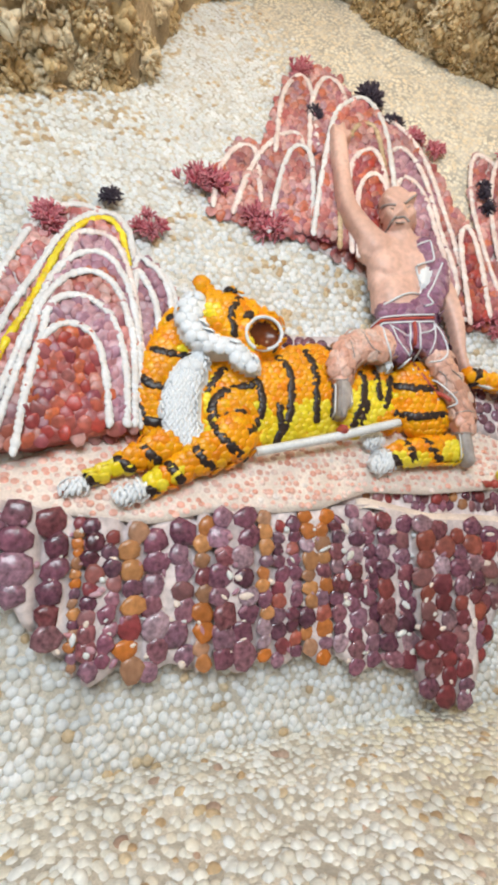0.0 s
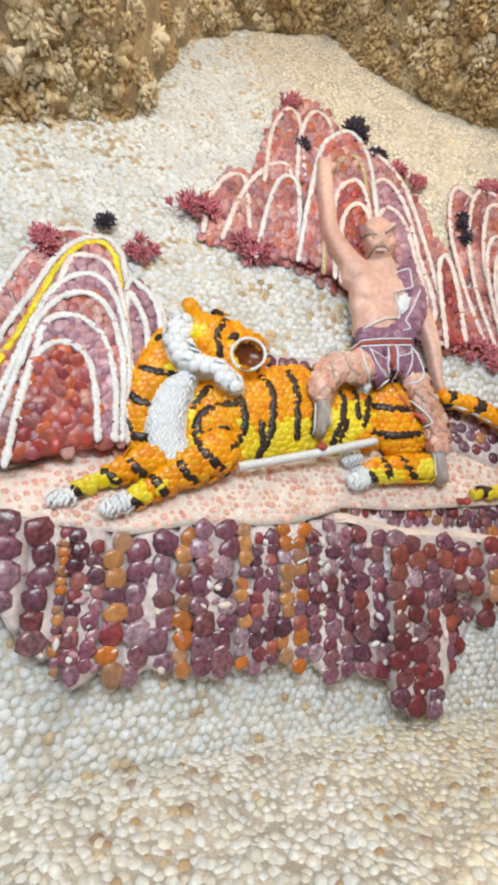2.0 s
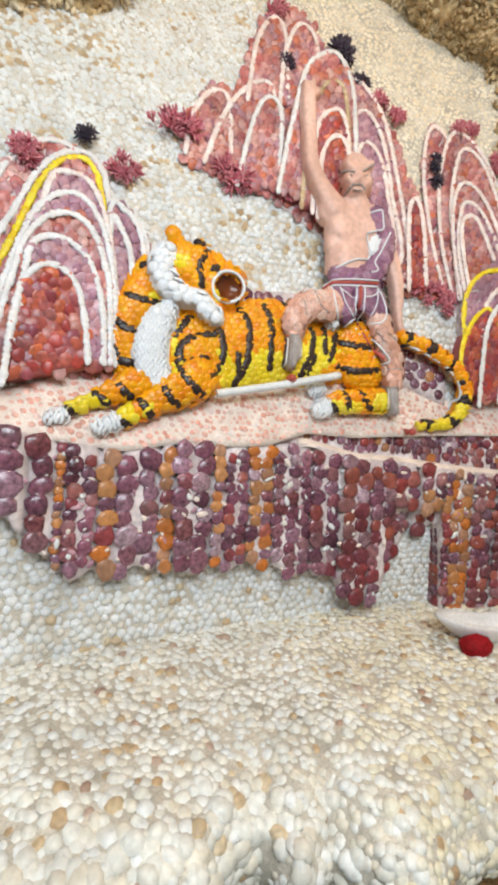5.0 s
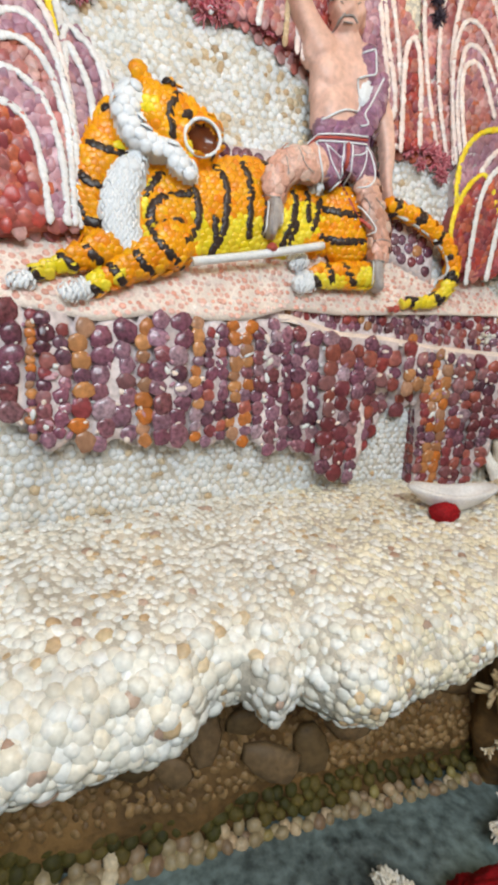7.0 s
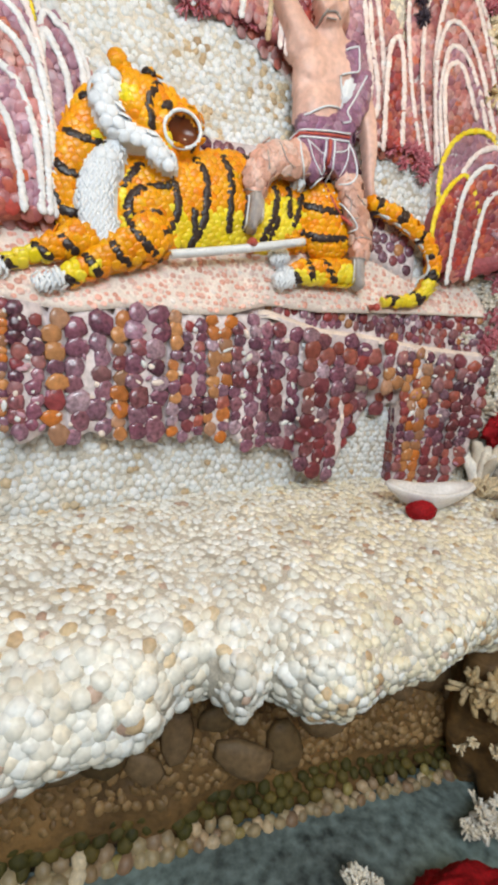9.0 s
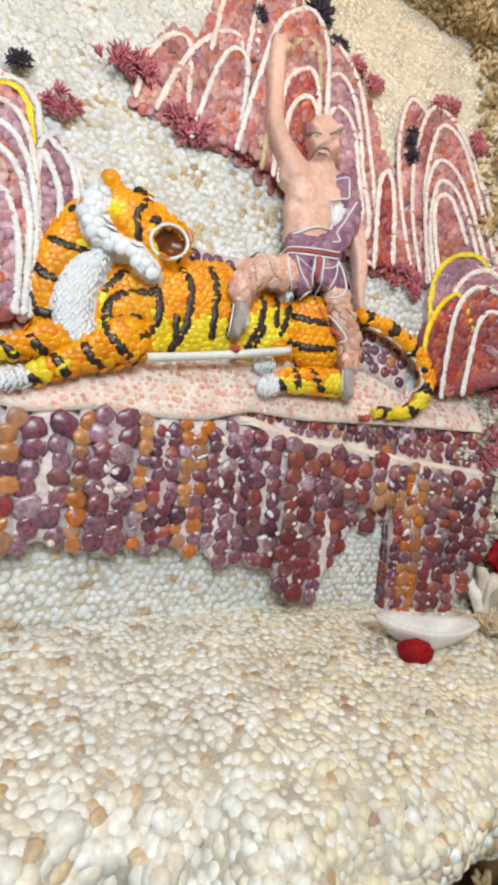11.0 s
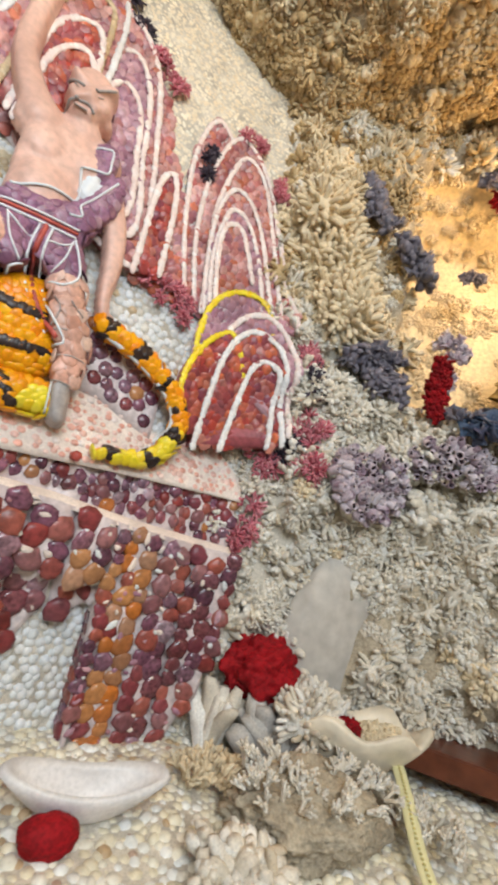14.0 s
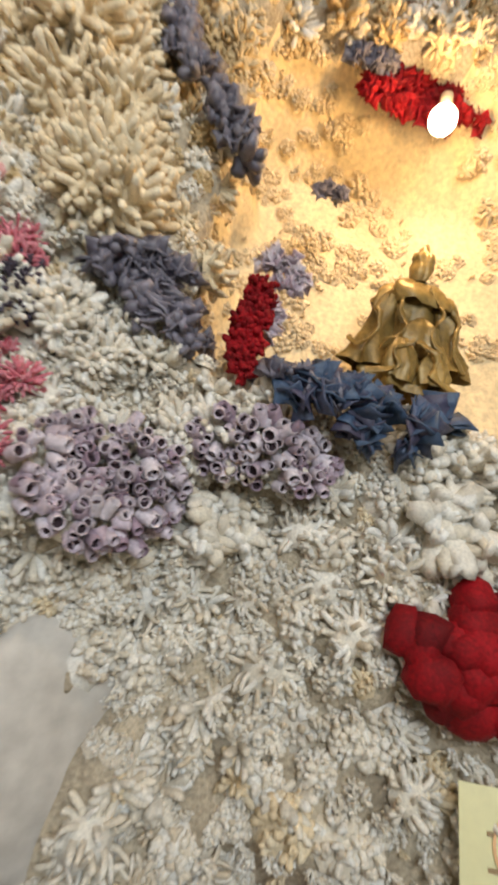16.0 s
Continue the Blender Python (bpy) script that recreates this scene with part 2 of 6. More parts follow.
def wp(u, v, off=0.0):
    d = niche_depth(u, v) if u > 1.4 else 0.0
    r = rough_bulge(u, v) if u > 1.0 else 0.0
    return Vector((u + 0.45 * d, wall_y(u, v) + 0.89 * d - off - r, v))


def wnorm(u, v, h=None, e=0.006):
    f = h or (lambda a, b: 0.0)
    a = wp(u + e, v, f(u + e, v)) - wp(u - e, v, f(u - e, v))
    b = wp(u, v + e, f(u, v + e)) - wp(u, v - e, f(u, v - e))
    return a.cross(b).normalized()


# ---- mesh helpers ----
def link_mesh(name, me, mats, parent=None, label=""):
    for m in mats:
        me.materials.append(m)
    ob = new(name, me)
    if parent:
        ob.parent = parent
        ob.matrix_parent_inverse = Matrix.Translation(parent.location).inverted() if parent.type == "EMPTY" else Matrix()
    if label:
        ob["label"] = label
    return ob


def part(name, bm, mat, parent=None, label="", shade=True):
    me = bpy.data.meshes.new(name)
    bmesh.ops.recalc_face_normals(bm, faces=bm.faces[:])
    for f in bm.faces:
        f.smooth = shade
    bm.to_mesh(me)
    bm.free()
    return link_mesh(name, me, [mat] if not isinstance(mat, (list, tuple)) else mat, parent, label)


def thing(name, loc, label, category, group="", kind=""):
    ob = new(name)
    ob.empty_display_size = 0.05
    ob.location = loc
    return tagged(ob, label, category, group, kind)


class Form:
    """A small mesh to be repeated: points and triangles."""

    def __init__(self, v, f):
        self.v = np.array(v, float)
        tri = []
        for p in f:
            for i in range(1, len(p) - 1):
                tri.append((p[0], p[i], p[i + 1]))
        self.f = np.array(tri, int)


def lathe(profile, n, cap=True, wob=0.0, seed=0):
    r = random.Random(seed)
    v, f = [], []
    w = [1 + wob * r.uniform(-1, 1) for _ in range(n)]
    for rad, z in profile:
        for i in range(n):
            a = 2 * math.pi * i / n
            v.append((rad * w[i] * math.cos(a), rad * w[i] * math.sin(a), z))
    for j in range(len(profile) - 1):
        for i in range(n):
            k = (i + 1) % n
            f.append((j * n + i, j * n + k, (j + 1) * n + k, (j + 1) * n + i))
    if cap:
        v.append((0, 0, profile[-1][1] + 0.04))
        j = (len(profile) - 1) * n
        for i in range(n):
            f.append((j + i, j + (i + 1) % n, len(v) - 1))
    return Form(v, f)


def merge(forms):
    v, f, o = [], [], 0
    for g, m, t in forms:
        v.append(g.v @ np.array(m).T + np.array(t))
        f.append(g.f + o)
        o += len(g.v)
    out = Form([(0, 0, 0)], [])
    out.v, out.f = np.concatenate(v), np.concatenate(f)
    return out


def basis(n, spin=0.0, s=(1, 1, 1), up=(0, 0, 1)):
    """Columns: a frame whose z is n and whose y points up the wall, turned by spin, scaled."""
    n = Vector(n).normalized()
    x = Vector(up).cross(n)
    if x.length < 1e-4:
        x = Vector((1, 0, 0))
    x.normalize()
    y = n.cross(x)
    c, d = math.cos(spin), math.sin(spin)
    a, b = x * c + y * d, y * c - x * d
    return np.array([[a[i] * s[0], b[i] * s[1], n[i] * s[2]] for i in range(3)])


DOMES = [lathe([(1, 0), (0.9, 0.42), (0.5, 0.8)], 8, True, 0.08, i) for i in range(4)]
LIMPETS = [lathe([(1, 0), (0.86, 0.3), (0.45, 0.55)], 9, True, 0.09, i + 10) for i in range(3)]
FLATS = [lathe([(1, -0.1), (0.95, 0.28), (0.62, 0.55), (0.2, 0.64)], 9, True, 0.16, i + 110) for i in range(5)]
BEAD = lathe([(0.55, -0.6), (1, -0.1), (0.85, 0.5), (0.4, 0.85)], 7)


def petal_form(ribs=7, seed=0):
    """A fan shell: hinge at the top, ribbed round edge below, domed."""
    r = random.Random(seed)
    v, f = [(0, 0.95, 0.12)], []
    for ring, (k, h) in enumerate(((0.55, 0.48), (0.9, 0.34), (1.0, 0.0))):
        for i in range(ribs):
            a = math.radians(-128 + 256 * i / (ribs - 1)) - math.pi / 2
            rib = 1 + (0.06 if i % 2 else -0.02) * (ring > 0) + r.uniform(-0.03, 0.03)
            v.append((k * rib * math.cos(a), k * rib * math.sin(a), h * (1.05 if i % 2 else 0.92)))
    for i in range(ribs - 1):
        f.append((0, 1 + i, 2 + i))
        for ring in range(2):
            a = 1 + ring * ribs + i
            f.append((a, a + ribs, a + ribs + 1, a + 1))
    return Form(v, f)


PETALS = [petal_form(7, i) for i in range(3)]


def finger(n=5, bend=0.15, seed=0, slim=False):
    r = random.Random(seed)
    bx, by = r.uniform(-bend, bend), r.uniform(-bend, bend)
    v, f = [], []
    rings = ((0.15, 0.0), (0.14, 0.5), (0.15, 0.85), (0.09, 1.0)) if slim else ((0.16, 0.0), (0.15, 0.45), (0.145, 0.8), (0.09, 0.97))
    for rad, z in rings:
        for i in range(n):
            a = 2 * math.pi * i / n
            v.append((rad * math.cos(a) + bx * z * z, rad * math.sin(a) + by * z * z, z))
    for j in range(3):
        for i in range(n):
            k = (i + 1) % n
            f.append((j * n + i, j * n + k, (j + 1) * n + k, (j + 1) * n + i))
    f.append(tuple(3 * n + i for i in range(n)))
    return Form(v, f)


def cluster(count, spread, fat, seed, tall=1.0, slim=False):
    """A coral head: blunt fingers that lean outward from one foot."""
    r = random.Random(seed)
    out = []
    for i in range(count):
        a, t = r.uniform(0, 6.283), spread * math.sqrt((i + 0.5) / count)
        n = Vector((math.sin(t) * math.cos(a), math.sin(t) * math.sin(a), math.cos(t)))
        s = r.uniform(0.75, 1.1) * tall
        m = basis(n, r.uniform(0, 6), (fat * r.uniform(0.8, 1.25), fat * r.uniform(0.8, 1.25), s), (0.1, 1, 0.2))
        out.append((finger(4 if slim else 5, 0.5 if slim else 0.3, seed * 50 + i, slim), m, (n.x * 0.12, n.y * 0.12, -0.1)))
    return merge(out)


def puff(seed, fat=1.0):
    """A rounded coral head: a core set all over with short blunt fingers."""
    r = random.Random(seed)
    out = [(lathe([(0.62, 0.0), (0.58, 0.25), (0.36, 0.48)], 8, True, 0.1, seed), np.eye(3), (0, 0, 0))]
    for i in range(34):
        a, t = i * 2.39996 + r.uniform(-0.2, 0.2), 1.5 * math.sqrt((i + 0.5) / 34)
        n = Vector((math.sin(t) * math.cos(a), math.sin(t) * math.sin(a), math.cos(t) * 0.9 + 0.05)).normalized()
        f = r.uniform(0.55, 0.85)
        out.append((finger(4, 0.5, seed * 60 + i, True), basis(n + Vector((r.uniform(-.3, .3), r.uniform(-.3, .3), 0)), r.uniform(0, 6), (f * fat, f * fat, r.uniform(0.36, 0.58)), (0.1, 1, 0.2)), (n.x * 0.5, n.y * 0.5, n.z * 0.42)))
    return merge(out)


def anemone(seed, count=64):
    """A full round coral head of many soft blunt fingers."""
    r = random.Random(seed)
    out = [(lathe([(0.66, 0.0), (0.60, 0.28), (0.36, 0.50)], 9, True, 0.1, seed), np.eye(3), (0, 0, 0))]
    for i in range(count):
        a, t = i * 2.39996 + r.uniform(-0.15, 0.15), 1.55 * math.sqrt((i + 0.5) / count)
        n = Vector((math.sin(t) * math.cos(a), math.sin(t) * math.sin(a), math.cos(t) * 0.9 + 0.05)).normalized()
        f = r.uniform(0.42, 0.60)
        out.append((finger(6, 0.35, seed * 70 + i, True), basis(n + Vector((r.uniform(-.2, .2), -0.25, 0)), r.uniform(0, 6), (f, f, r.uniform(0.42, 0.66)), (0.1, 1, 0.2)), (n.x * 0.5, n.y * 0.5, n.z * 0.42)))
    return merge(out)


def rosette(seed):
    """A low crust of short forked lobes, blunt at the tip."""
    r = random.Random(seed)
    out = [(lathe([(0.8, -0.1), (0.62, 0.14), (0.3, 0.24)], 8, True, 0.15, seed), np.eye(3), (0, 0, 0))]
    for i in range(15):
        a, t = i * 2.39996 + r.uniform(-0.3, 0.3), 1.35 * math.sqrt((i + 0.4) / 15)
        n = Vector((math.sin(t) * math.cos(a), math.sin(t) * math.sin(a), math.cos(t))).normalized()
        p = Vector((n.x * 0.36, n.y * 0.36, n.z * 0.14))
        f = r.uniform(0.8, 1.15)
        out.append((finger(5, 0.3, seed * 90 + i), basis(n, r.uniform(0, 6), (f, f, r.uniform(0.30, 0.48)), (0.1, 1, 0.2)), tuple(p)))
        for _ in range(2):
            e = (n + Vector((r.uniform(-0.9, 0.9), r.uniform(-0.9, 0.9), r.uniform(-0.2, 0.5)))).normalized()
            out.append((finger(5, 0.2, r.randint(0, 9999)), basis(e, r.uniform(0, 6), (f * 0.72, f * 0.72, r.uniform(0.18, 0.30)), (0.1, 1, 0.2)), tuple(p + n * 0.22)))
    return merge(out)


def antler(seed, levels=3, fat=0.09, split=3):
    """A branching coral twig."""
    r = random.Random(seed)
    out = []

    def grow(p, d, ln, w, lev):
        out.append((finger(4, 0.2, r.randint(0, 9999)), basis(d, r.uniform(0, 6), (w / 0.16, w / 0.16, ln), (0.1, 1, 0.2)), tuple(p)))
        if lev:
            for _ in range(split):
                e = (d + Vector((r.uniform(-1, 1), r.uniform(-1, 1), r.uniform(-0.3, 0.9))) * 0.75).normalized()
                grow(p + d * ln * r.uniform(0.55, 0.9), e, ln * 0.66, w * 0.78, lev - 1)

    for _ in range(3):
        grow(Vector((0, 0, -0.05)), Vector((r.uniform(-0.7, 0.7), r.uniform(-0.7, 0.7), 1)).normalized(), 0.5, fat, levels - 1)
    return merge(out)


def crumple(seed, count=13):
    """A tuft of curled thick flaps, as of leafy coral."""
    r = random.Random(seed)
    out = []
    for i in range(count):
        v, f = [], []
        for j in range(3):
            for k in range(3):
                x, y = (k - 1) * 0.34 * (1 + 0.3 * j), j * 0.4
                zz = 0.16 * math.cos(k * 2.2 + j) + 0.1 * j * j
                v += [(x, zz + 0.04, y), (x, zz - 0.04, y)]
        for j in range(2):
            for k in range(2):
                a = 2 * (j * 3 + k)
                f += [(a, a + 2, a + 8, a + 6), (a + 1, a + 7, a + 9, a + 3)]
        f += [(12, 14, 15, 13), (14, 16, 17, 15), (0, 6, 7, 1), (6, 12, 13, 7), (4, 5, 11, 10), (10, 11, 17, 16)]
        a, t = r.uniform(0, 6.283), 0.9 * math.sqrt((i + 0.3) / count)
        n = Vector((math.sin(t) * math.cos(a), math.sin(t) * math.sin(a), math.cos(t)))
        s = r.uniform(0.42, 0.75)
        out.append((Form(v, f), basis(n, r.uniform(0, 6), (s, s, s), (0.1, 1, 0.2)), (n.x * 0.25, n.y * 0.25, -0.05)))
    return merge(out)


TUBE = lathe([(1.0, 0), (0.9, 0.7), (0.84, 1.0), (0.70, 0.98), (0.60, 0.5)], 7, False, 0.1, 3)
TUBE_SHADE = lathe([(0.66, 0.66), (0.3, 0.62)], 7)
CLUSTERS = [cluster(11, 1.15, 0.85, i + 1) for i in range(5)]
STUBS = [cluster(14, 1.3, 1.25, i + 21, 0.7) for i in range(4)]
TWIGS = [antler(i + 1) for i in range(4)]
SPRIGS = [antler(i + 31, 2, 0.085, 3) for i in range(4)]
HEADS = [cluster(16, 1.25, 0.95, i + 61, 0.95) for i in range(4)]
KNOBS = [cluster(9, 1.2, 1.7, i + 71, 0.8) for i in range(3)]
RED_LOBES = [lathe([(0.8, -0.5), (1, 0.3), (0.9, 0.9), (0.5, 1.2)], 9, True, 0.30, i + 90) for i in range(4)]
FRILLS = [cluster(24, 1.35, 0.55, i + 131, 0.85, True) for i in range(5)]
POMS = [puff(i + 171) for i in range(6)]
TUFTS = [crumple(i + 1) for i in range(4)]
ROSETTES = [rosette(i + 301) for i in range(7)]
ANEMONES = [anemone(i + 331) for i in range(4)]


def joined(name, items, mats, parent=None, label="", smooth_=True):
    """One mesh out of many placed forms. items: (form, 3x3, place, material index)."""
    vs, fs, mi, o = [], [], [], 0
    for g, m, t, k in items:
        vs.append(g.v @ m.T + np.array(t))
        fs.append(g.f + o)
        mi.append(np.full(len(g.f), k))
        o += len(g.v)
    v, f, k = np.concatenate(vs), np.concatenate(fs), np.concatenate(mi)
    me = bpy.data.meshes.new(name)
    me.vertices.add(len(v))
    me.vertices.foreach_set("co", v.ravel())
    me.loops.add(len(f) * 3)
    me.loops.foreach_set("vertex_index", f.ravel().astype(np.int32))
    me.polygons.add(len(f))
    me.polygons.foreach_set("loop_start", np.arange(0, len(f) * 3, 3, dtype=np.int32))
    me.polygons.foreach_set("material_index", k.astype(np.int32))
    me.polygons.foreach_set("use_smooth", np.full(len(f), smooth_))
    me.update(calc_edges=True)
    return link_mesh(name, me, mats, parent, label)


PIECE = {}


def pieces(name, items, mats, parent):
    """Every item an object of its own; alike ones share their mesh."""
    inv = Matrix.Translation(parent.location).inverted() if parent.type == "EMPTY" else Matrix()
    made = []
    for g, m, t, k in items:
        key = (name, id(g), mats[k].name)
        if key not in PIECE:
            me = bpy.data.meshes.new(name)
            me.from_pydata([tuple(p) for p in g.v], [], [tuple(int(i) for i in q) for q in g.f])
            me.polygons.foreach_set("use_smooth", np.full(len(g.f), True))
            me.materials.append(mats[k])
            PIECE[key] = me
        ob = new(name, PIECE[key])
        ob.parent = parent
        ob.matrix_parent_inverse = inv
        w = Matrix.Identity(4)
        for i in range(3):
            for j in range(3):
                w[i][j] = m[i][j]
            w[i][3] = t[i]
        ob.matrix_basis = w
        made.append(ob)
    return made


def cover(name, items, mats, parent, near, limit=300):
    """The pieces nearest to a spot of the plan stand singly, the rest is one mesh."""
    near = np.array(near)
    items = sorted(items, key=lambda i: float(np.sum((np.array(i[2]) - near) ** 2)))
    pieces(name, items[:limit], mats, parent)
    if len(items) > limit:
        tagged(joined(name + "_field", items[limit:], mats, parent), kind="stuff")


def spline(pts, n=10, closed=False):
    """A smooth line through a few points (any dimension)."""
    p = [np.array(q, float) for q in pts]
    out = []
    m = len(p)
    for i in range(m if closed else m - 1):
        a = p[(i - 1) % m] if closed or i > 0 else 2 * p[0] - p[1]
        b, c = p[i], p[(i + 1) % m]
        d = p[(i + 2) % m] if closed or i + 2 < m else 2 * p[-1] - p[-2]
        for k in range(n):
            t = k / n
            out.append(0.5 * (2 * b + (c - a) * t + (2 * a - 5 * b + 4 * c - d) * t * t + (3 * b - a - 3 * c + d) * t ** 3))
    if not closed:
        out.append(p[-1])
    return np.array(out)


def inside(poly, x, y):
    n, c, j = len(poly), False, len(poly) - 1
    for i in range(n):
        if (poly[i][1] > y) != (poly[j][1] > y) and x < (poly[j][0] - poly[i][0]) * (y - poly[i][1]) / (poly[j][1] - poly[i][1]) + poly[i][0]:
            c = not c
        j = i
    return c


def steps_along(line, gap):
    """Points at even gaps on a polyline, with the direction there."""
    out, carry = [], 0.0
    for a, b in zip(line, line[1:]):
        d = b - a
        ln = float(np.linalg.norm(d))
        s = carry
        while s < ln:
            out.append((a + d * s / ln, d / ln))
            s += gap
        carry = s - ln
    return out


def packed(u0, u1, v0, v1, gap, jit=0.3):
    """An uneven close packing of a rectangle."""
    row, v = 0, v0
    while v < v1:
        u = u0 + (gap / 2 if row % 2 else 0)
        while u < u1:
            yield u + rnd.uniform(-jit, jit) * gap, v + rnd.uniform(-jit, jit) * gap
            u += gap
        v += gap * 0.87
        row += 1


def strip(name, us, low, high, off, mat, parent=None, nv=8, thick=0.05, label=""):
    """A sheet on the wall between two heights, each a function of u; off(u, s) its stand-off; its edges turn back to the wall."""
    bm = bmesh.new()
    rows = []
    for u in us:
        a, b = low(u), high(u)
        col = [bm.verts.new(wp(u, a, off(u, 0) - thick))]
        for k in range(nv + 1):
            s = k / nv
            col.append(bm.verts.new(wp(u, a + (b - a) * s, off(u, s))))
        col.append(bm.verts.new(wp(u, b, off(u, 1) - thick)))
        rows.append(col)
    for a, b in zip(rows, rows[1:]):
        for k in range(len(a) - 1):
            bm.faces.new((a[k], b[k], b[k + 1], a[k + 1]))
    for col in (rows[0], rows[-1]):
        back = [bm.verts.new(v.co + Vector((0, thick, 0))) for v in col]
        for k in range(len(col) - 1):
            bm.faces.new((col[k], col[k + 1], back[k + 1], back[k]))
    return part(name, bm, mat, parent, label)


# ---- large structure ----
def sheet(name, f, us, vs, mat, label, category, flip=False, kind="structure"):
    bm = bmesh.new()
    g = [[bm.verts.new(f(u, v)) for v in vs] for u in us]
    for i in range(len(us) - 1):
        for j in range(len(vs) - 1):
            q = (g[i][j], g[i + 1][j], g[i + 1][j + 1], g[i][j + 1])
            bm.faces.new(q[::-1] if flip else q)
    me = bpy.data.meshes.new(name)
    for fc in bm.faces:
        fc.smooth = True
    bm.to_mesh(me)
    bm.free()
    ob = tagged(link_mesh(name, me, [mat]), label, category, kind=kind)
    thick = ob.modifiers.new("thickness", "SOLIDIFY")
    thick.thickness, thick.offset = 0.04, -1.0
    return ob


def span(a, b, n):
    return [a + (b - a) * i / n for i in range(n + 1)]


def box(bm, lo, hi, m=Matrix()):
    r = bmesh.ops.create_cube(bm, size=1.0)
    for v in r["verts"]:
        v.co = m @ Vector([lo[i] + (hi[i] - lo[i]) * (v.co[i] + 0.5) for i in range(3)])
    return r["verts"]


wall_north = sheet("wall_north", wp, span(-1.6, 1.5, 90), span(0.6, 4.1, 100), M["mortar"], "curved grotto wall of cream mortar set with small white shells", "wall")
wall_coral = sheet("wall_east", wp, span(1.5, 3.0, 75), span(0.6, 4.1, 120), M["shaded_coral_base"], "grotto wall of coral rock encrusted with white corals", "wall")
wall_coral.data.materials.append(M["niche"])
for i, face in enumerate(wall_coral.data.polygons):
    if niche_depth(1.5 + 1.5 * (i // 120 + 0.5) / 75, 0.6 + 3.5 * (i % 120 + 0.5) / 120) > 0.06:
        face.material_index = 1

CEIL = [(-1.6, 2.44), (-0.76, 2.66), (-0.63, 2.74), (-0.47, 2.82), (-0.38, 2.86), (-0.33, 3.10), (-0.25, 3.45), (0.0, 3.70), (0.40, 3.74), (0.62, 3.46), (0.86, 3.20), (1.10, 3.10), (1.28, 2.98), (1.6, 3.12), (2.0, 3.30), (3.0, 3.4)]


def ceil_pt(u, s):
    z0 = lerp(u, CEIL)
    p = Vector((u, wall_y(u, z0) + 0.10 - s, z0 + 0.02 + 0.30 * s))
    b = 0.10 * noise.noise((u * 2.6, s * 2.6, 4)) + 0.03 * noise.noise((u * 8, s * 8, 2))
    k = smooth(0.0, 0.25, s)
    return p + Vector((0, -0.5 * b * k, -b * k))


ceiling_rough = sheet("ceiling", ceil_pt, span(-1.6, 3.0, 110), span(0.0, 1.05, 32), M["ceiling_rock"], "overhanging grotto ceiling crusted with tan corals", "ceiling")
ceil_items = []
for u, s in packed(-1.35, 2.7, 0.0, 1.04, 0.052, 0.45):
    e = 0.01
    n = (ceil_pt(u, s + e) - ceil_pt(u, s - e)).cross(ceil_pt(u + e, s) - ceil_pt(u - e, s)).normalized()
    if n.z > 0:
        n = -n
    r = rnd.uniform(0.036, 0.075)
    ceil_items.append((rnd.choice(ROSETTES + POMS[:2] + KNOBS), basis(n, rnd.uniform(0, 6), (r, r, r * rnd.uniform(0.6, 1.0)), (0.2, 1, 0.1)), ceil_pt(u, s), 1 if rnd.random() < (0.55 if u < 0.1 else 0.2) else 0))

# unseen hall added behind the visitor, with a high gap behind the daylight lamp
hall = bmesh.new()
box(hall, (-3.2, -2.9, 0), (-3.0, 2.6, 4.3))
wall_west = tagged(part("wall_west", hall, M["plaster"], shade=False), "plain cream plastered hall wall", "wall", kind="structure")
hall = bmesh.new()
box(hall, (3.1, -2.9, 0), (3.3, 2.6, 4.3))
tagged(part("wall_hall_east", hall, M["plaster"], shade=False), "plain cream plastered hall wall", "wall", kind="structure")
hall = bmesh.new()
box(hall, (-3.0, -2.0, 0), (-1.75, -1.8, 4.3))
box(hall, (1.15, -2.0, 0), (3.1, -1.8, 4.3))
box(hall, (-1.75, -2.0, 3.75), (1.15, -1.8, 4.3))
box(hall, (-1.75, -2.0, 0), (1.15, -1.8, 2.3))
wall_south = tagged(part("wall_south", hall, M["plaster"], shade=False), "unseen plain plastered wall with a high gap added behind the daylight lamp", "wall", kind="structure")
hall = bmesh.new()
box(hall, (-3.2, -2.9, 4.3), (3.3, 2.6, 4.45))
ceiling_hall = tagged(part("ceiling_hall", hall, M["plaster"], shade=False), "flat plastered hall ceiling", "ceiling", kind="structure")
hall = bmesh.new()
box(hall, (-3.2, 2.4, 0), (3.3, 2.6, 4.3))
wall_back = tagged(part("wall_back", hall, M["plaster"], shade=False), "plain rear wall behind the grotto", "wall", kind="structure")
hall = bmesh.new()
box(hall, (-3.2, -2.9, -0.2), (3.3, 2.6, 0.0))
floor = tagged(part("floor", hall, M["floor"], shade=False), "blue-grey speckled concrete floor", "floor", kind="structure")

# ---- the shell ledge ----
LIP = [(-1.6, 0.0), (-0.6, 0.33), (-0.25, 0.455), (-0.10, 0.50), (0.0, 0.535), (0.05, 0.61), (0.12, 0.64), (0.17, 0.565), (0.24, 0.635), (0.31, 0.56), (0.37, 0.55), (0.48, 0.61), (0.61, 0.64), (0.72, 0.71), (0.9, 0.76), (1.3, 0.80), (1.9, 0.62), (2.8, 0.15)]


